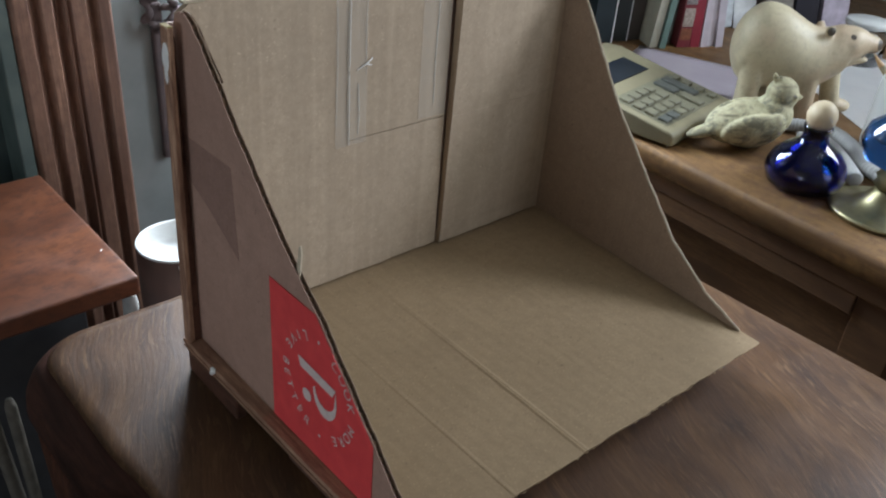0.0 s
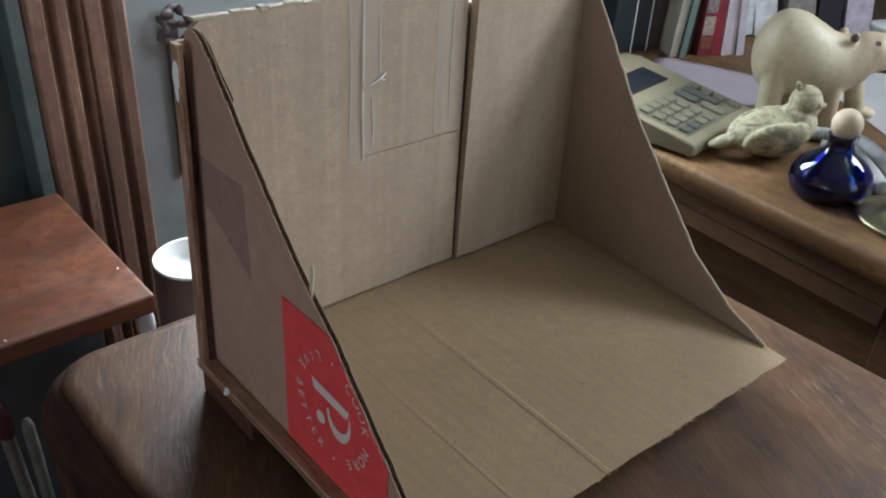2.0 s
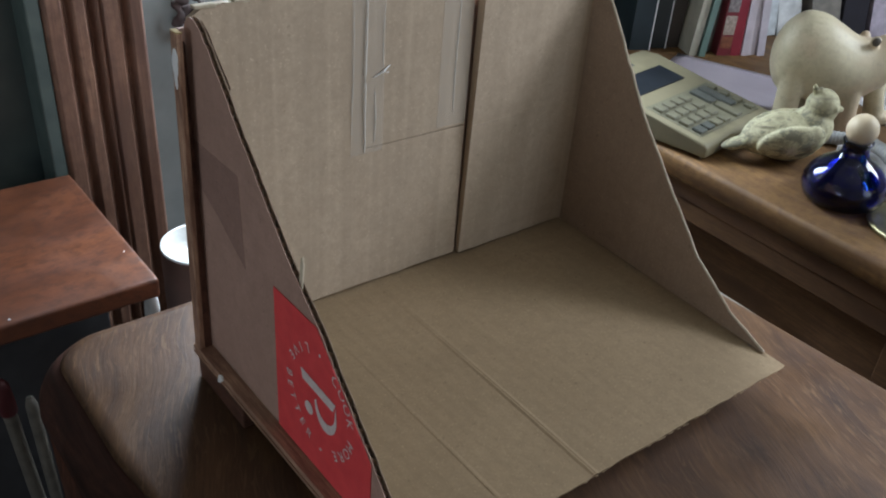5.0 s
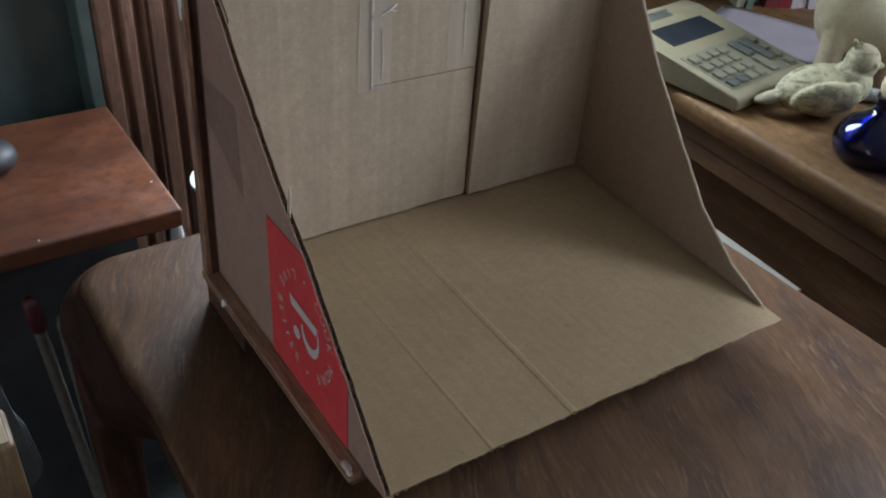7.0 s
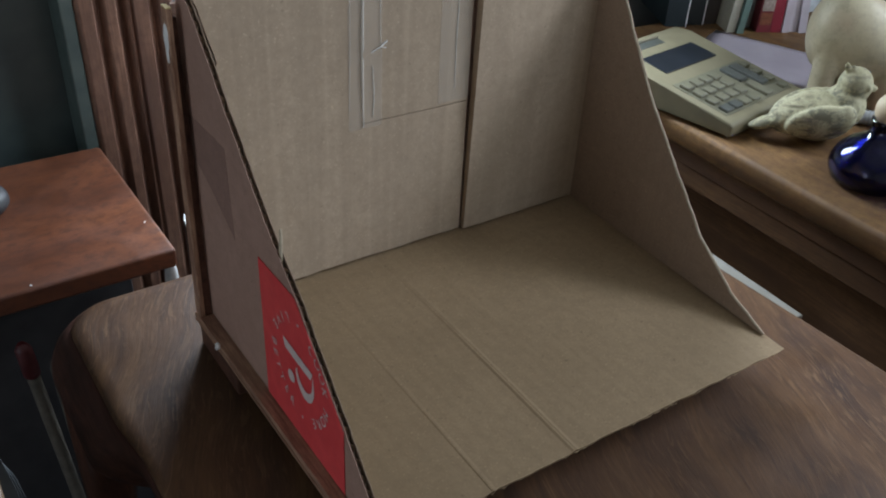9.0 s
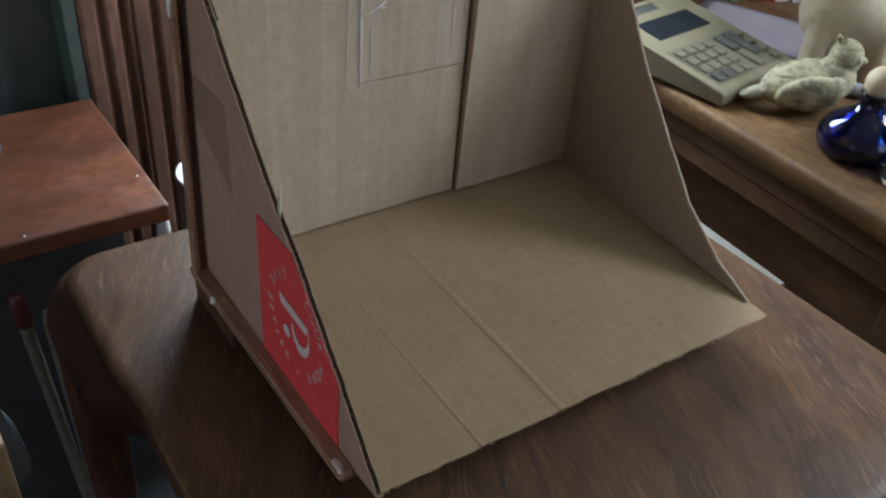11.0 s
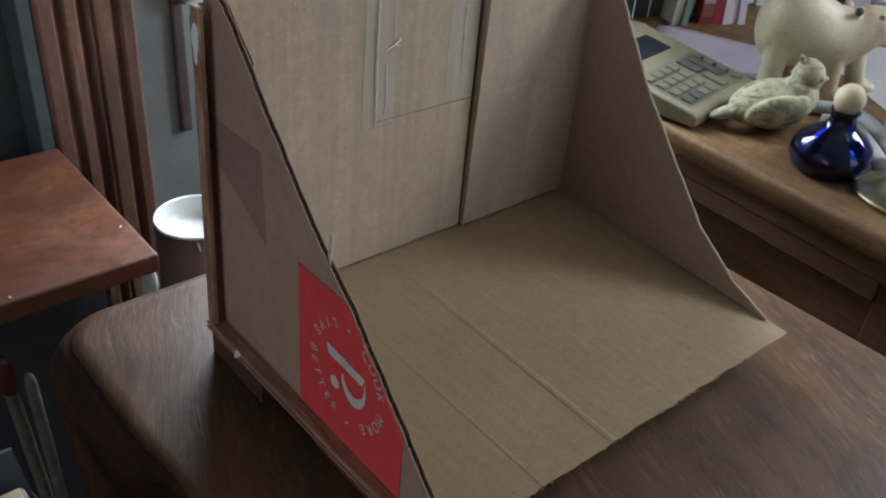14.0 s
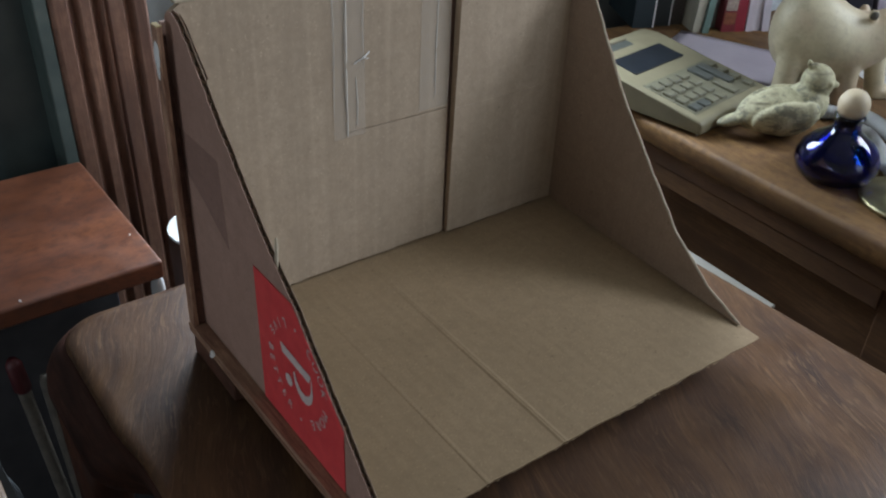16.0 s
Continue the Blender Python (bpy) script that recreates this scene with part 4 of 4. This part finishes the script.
# ribbed hose behind the bottle
def ribbed(points):
    pts, rad = [], []
    n = len(points)
    for i in range(n - 1):
        a, b = Vector(points[max(i - 1, 0)]), Vector(points[i])
        c, d = Vector(points[i + 1]), Vector(points[min(i + 2, n - 1)])
        k = max(6, int((c - b).length / 0.0016))
        for q in range(k):
            u = q / k
            pts.append(0.5 * (2 * b + (c - a) * u + (2 * a - 5 * b + 4 * c - d) * u * u + (3 * b - a - 3 * c + d) * u ** 3))
    for i in range(len(pts)):
        rad.append((0.0088, 0.0088, 0.0074)[i % 3])
    return tube(pts, rad, 12)


HZ = DESK_Z + 0.0088
tagged(smooth(part("ribbed_hose", ribbed([(0.800, 0.030, HZ), (0.838, -0.008, HZ), (0.850, -0.040, HZ + 0.004), (0.832, -0.082, HZ + 0.003), (0.795, -0.122, HZ), (0.775, -0.165, HZ)]), GREY_RIB)), "grey ribbed hose lying on the desk", "hose")
tagged(smooth(part("ribbed_hose", ribbed([(0.800, -0.030, HZ), (0.815, -0.060, HZ), (0.785, -0.098, HZ), (0.748, -0.132, HZ), (0.715, -0.118 - 0.02, HZ)][:4]), GREY_RIB)), "grey ribbed hose lying on the desk", "hose")

# white cup with a pencil standing in it
cup = thing("white_cup", pose(0.887, -0.112, DESK_Z), "white glazed pencil cup standing on desk", "cup")
smooth(part("body", lathe([(0, 0.0), (0.034, 0.0), (0.038, 0.003), (0.0395, 0.010), (0.0385, 0.055), (0.0375, 0.088), (0.0368, 0.0905), (0.0352, 0.0905), (0.0345, 0.088), (0.0352, 0.010), (0.033, 0.006), (0, 0.006)], 48), WHITE_CHINA, cup))
pencil = thing("pencil", look((0.884, -0.0545, 0.8475), (0.886, -0.0880, 0.8165)) @ Matrix.Rotation(math.pi, 4, "X"), "sharpened wooden pencil leaning in the cup", "pencil")
smooth(part("tip", lathe([(0, 0.0), (0.0006, 0.001), (0.0036, 0.018), (0.0036, 0.019), (0, 0.019)], 12), ORANGE, pencil, "bare sharpened wood"))
part("shaft", lathe([(0, 0.0191), (0.0036, 0.0191), (0.0036, 0.085), (0, 0.085)], 6), plain("pencil_paint", (0.42, 0.36, 0.22), (0.34, 0.28, 0.16), 60, 0.4), pencil, "painted shaft")

# jar
jar = thing("glass_jar", pose(1.20, 0.088, DESK_Z) @ Matrix.Diagonal((0.9, 0.9, 0.55, 1)), "clear glass jar with a pale lid", "jar")
smooth(part("body", lathe([(0, 0), (0.036, 0), (0.040, 0.005), (0.040, 0.085), (0.033, 0.098), (0.033, 0.105), (0.030, 0.105), (0.030, 0.096), (0.037, 0.084), (0.037, 0.007), (0, 0.004)]), CLEAR_GLASS, jar))
smooth(part("lid", lathe([(0, 0.1055), (0.036, 0.1055), (0.037, 0.108), (0.037, 0.120), (0.035, 0.1225), (0, 0.1225)]), WHITE_CHINA, jar))


# papers
def paper(name, x, y, w, d, yaw, z, mat, label):
    bm = bmesh.new()
    rnd = random.Random(int(x * 1000))
    n = 8
    g = [[bm.verts.new((w * (i / n - 0.5), d * (j / n - 0.5), 0.0004 + 0.0022 * (0.5 + 0.5 * math.sin(5 * i / n + x * 9)) * (j / n) + rnd.uniform(0, 0.0003))) for j in range(n + 1)] for i in range(n + 1)]
    for i in range(n):
        for j in range(n):
            bm.faces.new((g[i][j], g[i + 1][j], g[i + 1][j + 1], g[i][j + 1]))
    bmesh.ops.solidify(bm, geom=list(bm.faces), thickness=0.0004)
    ob = smooth(part(name, bm, mat))
    ob.matrix_world = pose(x, y, z, 0, 0, yaw)
    return tagged(ob, label, "paper")


paper("sheet_of_paper", 0.900, 0.195, 0.15, 0.20, 20, DESK_Z + 0.0004, LILAC, "lilac paper sheet lying on the desk")
paper("sheet_of_paper", 1.09, -0.005, 0.21, 0.29, -35, DESK_Z + 0.0004, PAPER, "white paper sheet lying on the desk")

# row of books and folders along the back of the desk
# name, run along the row, set back, thickness, depth, height, lean, colour, label
ROW_A = Vector((0.872, 0.350, DESK_Z))
BOOKS = (
    ("book", 0.000, 0.02, 0.034, 0.15, 0.21, 0, (0.018, 0.030, 0.036), "dark blue-black hardback book standing upright"),
    ("book", 0.036, 0.03, 0.028, 0.15, 0.20, 0, (0.020, 0.026, 0.026), "dark hardback book standing upright"),
    ("book", 0.066, 0.035, 0.020, 0.13, 0.185, 2, (0.060, 0.048, 0.040), "dark brown worn book standing upright"),
    ("book", 0.088, -0.004, 0.013, 0.12, 0.20, 4, (0.46, 0.44, 0.35), "cream paperback book standing upright"),
    ("book", 0.103, -0.008, 0.010, 0.13, 0.20, 4, (0.15, 0.23, 0.20), "thin grey-green book standing upright"),
    ("book", 0.118, 0.02, 0.016, 0.13, 0.17, 2, (0.22, 0.20, 0.18), "grey-brown book standing upright"),
    ("book", 0.136, 0.00, 0.022, 0.14, 0.18, 0, (0.20, 0.025, 0.035), "crimson patterned book standing upright"),
    ("book", 0.159, 0.00, 0.016, 0.14, 0.20, -3, (0.26, 0.018, 0.035), "crimson hardback book standing upright"),
    ("booklet", 0.177, 0.00, 0.011, 0.12, 0.16, -3, (0.60, 0.53, 0.57), "white booklet standing upright"),
    ("booklet", 0.190, 0.004, 0.012, 0.12, 0.165, -5, (0.66, 0.60, 0.64), "white booklet standing upright"),
    ("booklet", 0.204, 0.00, 0.012, 0.12, 0.155, -7, (0.58, 0.53, 0.58), "pale booklet standing upright"),
    ("folder", 0.235, 0.10, 0.050, 0.14, 0.24, -8, (0.74, 0.80, 0.83), "pale blue plastic folder standing upright"),
    ("folder", 0.290, 0.10, 0.040, 0.14, 0.22, -12, (0.82, 0.85, 0.85), "white plastic folder standing upright"),
    ("folder", 0.345, 0.09, 0.050, 0.14, 0.20, -12, (0.30, 0.28, 0.25), "grey-brown folder standing upright"),
    ("book", 0.405, 0.10, 0.044, 0.15, 0.20, -8, (0.02, 0.02, 0.03), "black book standing upright"),
    ("folder", 0.460, 0.10, 0.050, 0.15, 0.23, -10, (0.60, 0.54, 0.64), "pale lilac folder standing upright"),
)
for name, run, back, w, d, h, lean, colour, label in BOOKS:
    mat = plain(name + "_cover", colour, tuple(c * (0.55 if name == "folder" else 0.7) for c in colour), 45 if name == "folder" else 30, 0.22 if name == "folder" else 0.45, bump=0.7 if name == "folder" else 0.2)
    at = ROW_A + (run + w / 2) * Vector((0.873, -0.488, 0)) + back * Vector((0.488, 0.873, 0))
    bk = thing(name, Matrix.Translation(at) @ pose(0, 0, 0, 0, 0, 61) @ pose(0, 0, 0, lean, 0, 0), label, name, "row of books on the desk")
    bm = extrude([(0.0, -w / 2), (d, -w / 2), (d, -w / 2 + 0.002), (0.004, -w / 2 + 0.002), (0.004, w / 2 - 0.002), (d, w / 2 - 0.002), (d, w / 2), (0.0, w / 2)], 2, 0.0, h)
    part("cover", bm, mat, bk)
    part("pages", boxed((0.0042, -w / 2 + 0.0022, 0.003), (d - 0.004, w / 2 - 0.0022, h - 0.003)), PAPER, bk, "white page block")
    if run < 0.05:
        part("spine_stripe", boxed((-0.0008, -w / 2 + 0.0005, 0.0), (-0.0001, -w / 2 + 0.0020, h)), PAPER, bk, "thin pale stripe along the spine")
    elif run == 0.136:
        for k, (z0, z1, shade) in enumerate(((0.012, 0.030, (0.30, 0.10, 0.05)), (0.033, 0.062, (0.50, 0.40, 0.34)), (0.068, 0.098, (0.30, 0.26, 0.26)), (0.100, 0.150, (0.02, 0.02, 0.025)))):
            part("print_panel", boxed((-0.0010, -w / 2 + 0.002, z0), (-0.0001, w / 2 - 0.002, z1)), plain("print_panel_ink", shade, tuple(c * 0.4 for c in shade), 160, 0.5), bk, "printed panel on the spine")

# yellow paper slip sticking out above the dark books
slip = thing("sticky_note", Matrix.Translation(ROW_A) @ pose(0, 0, 0, 0, 0, 61), "yellow paper slip tucked into the dark books", "paper slip")
part("slip", boxed((-0.0008, -0.030, 0.112), (0.0, -0.004, 0.150)), YELLOW, slip)

# ---- beside and under the side table ----
# two rods leaning against the black block under the top, one with a dull red cap
ROD = plain("weathered_rod", (0.12, 0.106, 0.084), (0.065, 0.057, 0.046), 70, 0.7)
RED_CAP = plain("dull_red_cap", (0.075, 0.010, 0.012), (0.05, 0.007, 0.009), 60, 0.5)
for top, foot, r, capped, label in (((-0.088, 0.195, 0.621), (-0.047, 0.258, 0.0), 0.0062, True, "weathered wooden rod with a dull red cap"), ((-0.064, 0.230, 0.593), (-0.046, 0.262, 0.0), 0.0058, False, "weathered grey wooden rod leaning under the table")):
    rod = thing("wooden_rod", pose(*foot), label, "rod", "rods under the side table")
    way = Vector(top) - Vector(foot)
    smooth(part("shaft", tube([(0, 0, 0), way * 0.5, way * 0.985, way], [r * 1.05, r, r * 0.95, r * 0.6], 14), ROD, rod))
    if capped:
        smooth(part("cap", tube([way * 0.985, way * 0.99, way * 1.04, way * 1.05], [r * 1.0, r * 1.25, r * 1.15, r * 0.6], 14), RED_CAP, rod, "dull red cap"))

# chair back beside the table: one sawn upright, with a folded newspaper hung behind it
chair = thing("chair_back", pose(-0.155, -0.088, 0), "pale pine chair back with a square sawn upright", "chair")
bm = boxed((-0.022, -0.017, 0), (0.020, 0.018, 0.774), 0.004, 3)
for v in bm.verts:
    v.co.x += 0.004 * math.sin(v.co.z * 5)
part("upright", bm, PALE_POST, chair)
part("end_grain", boxed((-0.0200, -0.0140, 0.7738), (0.0145, 0.0150, 0.7746), 0.0003, 1), plain("pine_end_grain", (0.40, 0.33, 0.22), (0.33, 0.265, 0.165), 240, 0.8), chair, "pale sawn end")
part("cross_rail", boxed((-0.300, -0.012, 0.640), (-0.020, 0.010, 0.690), 0.003), PALE_POST, chair)
part("upright", boxed((-0.342, -0.017, 0), (-0.300, 0.018, 0.774), 0.004, 3), PALE_POST, chair)
part("foot_rail", boxed((-0.300, -0.012, 0.200), (-0.020, 0.010, 0.240), 0.003), PALE_POST, chair)
paper_bundle = thing("newspaper", pose(-0.133, -0.062, 0), "folded grey-blue newspaper hanging over the chair", "newspaper")
for k in range(3):
    part("fold", extrude([(-0.19, 0.640), (-0.19, 0.792), (-0.004 - 0.003 * k, 0.792 - 0.002 * k), (0.002 + 0.001 * k, 0.740), (0.005 + 0.0015 * k, 0.698 + 0.002 * k), (-0.004, 0.688)], 1, 0.0002 + 0.0024 * k, 0.0022 + 0.0024 * k), plain("newsprint", (0.065, 0.074, 0.078), (0.036, 0.042, 0.045), 35, 0.8), paper_bundle)

# boxes on the floor behind the table's leg
for x0, y0, y1, h, shade, label in ((-0.038, 0.172, 0.400, 0.298, (0.026, 0.030, 0.029), "dark grey storage box on the floor"), (-0.046, -0.080, 0.166, 0.300, (0.036, 0.040, 0.039), "grey cardboard storage box on the floor")):
    crate = thing("storage_box", pose(x0, y0, 0), label, "box", "boxes under the table")
    paint = plain("storage_box_board", shade, tuple(c * 0.75 for c in shade), 20, 0.7)
    part("body", boxed((0.004, 0.004, 0.0), (0.296, y1 - y0 - 0.004, h - 0.045), 0.002), paint, crate)
    part("lid", boxed((0.0, 0.0, h - 0.045), (0.300, y1 - y0, h), 0.003), paint, crate)

# dark thing lying on the side table
cloth = bmesh.new()
blob(cloth, (-0.088, 0.343, RED_Z + 0.014), (0.034, 0.030, 0.018))
blob(cloth, (-0.115, 0.350, RED_Z + 0.020), (0.045, 0.036, 0.024))
tagged(melt(part("dark_pouch", cloth, BLACK), 0.003, 4), "soft black pouch lying on the side table", "pouch")

# rusty bracket on the wall
bracket = thing("wall_bracket", pose(0.215, BACK_Y, 0.70), "rusty ornamental iron bracket hanging on the wall", "bracket")
part("plate", boxed((-0.004, -0.010, -0.03), (0.010, -0.0005, 0.16), 0.003), RUST_IRON, bracket)
bm = bmesh.new()
for i in range(16):
    a = i * 2.4
    blob(bm, (0.004 + 0.022 * math.cos(a) * (0.4 + 0.04 * i), -0.012 - 0.004 * (i % 3), 0.155 + 0.020 * math.sin(a)), (0.0075, 0.0035, 0.0050), (0, 25 * i, 0))
melt(part("rosette", bm, RUST_IRON, bracket), 0.002, 5)
# white rag beside the side table's corner
rag = bmesh.new()
blob(rag, (0.057, 0.224, 0.655), (0.006, 0.012, 0.020))
blob(rag, (0.059, 0.236, 0.630), (0.006, 0.011, 0.040))
rag_ob = melt(part("white_rag", rag, plain("white_rag_cloth", (0.5, 0.5, 0.48), (0.4, 0.4, 0.39), 60, 0.9)), 0.003, 3)
tagged(rag_ob, "greyish white rag hanging beside the side table", "rag")

# small crumbs and chips
def crumb(x, y, z, r, label):
    bm = bmesh.new()
    blob(bm, (0, 0, r * 0.5), (r * 1.6, r * 0.8, r * 0.55), (0, 0, x * 900))
    ob = part("crumb", bm, PAPER)
    ob.matrix_world = pose(x, y, z)
    tagged(ob, label, "crumb")


crumb(0.655, 0.056, DESK_Z, 0.0018, "tiny white crumb lying on the desk")
crumb(0.046, 0.252, RED_Z, 0.0010, "tiny pale chip on the side table")
crumb(-0.070, 0.198, RED_Z, 0.0010, "tiny pale chip on the side table")
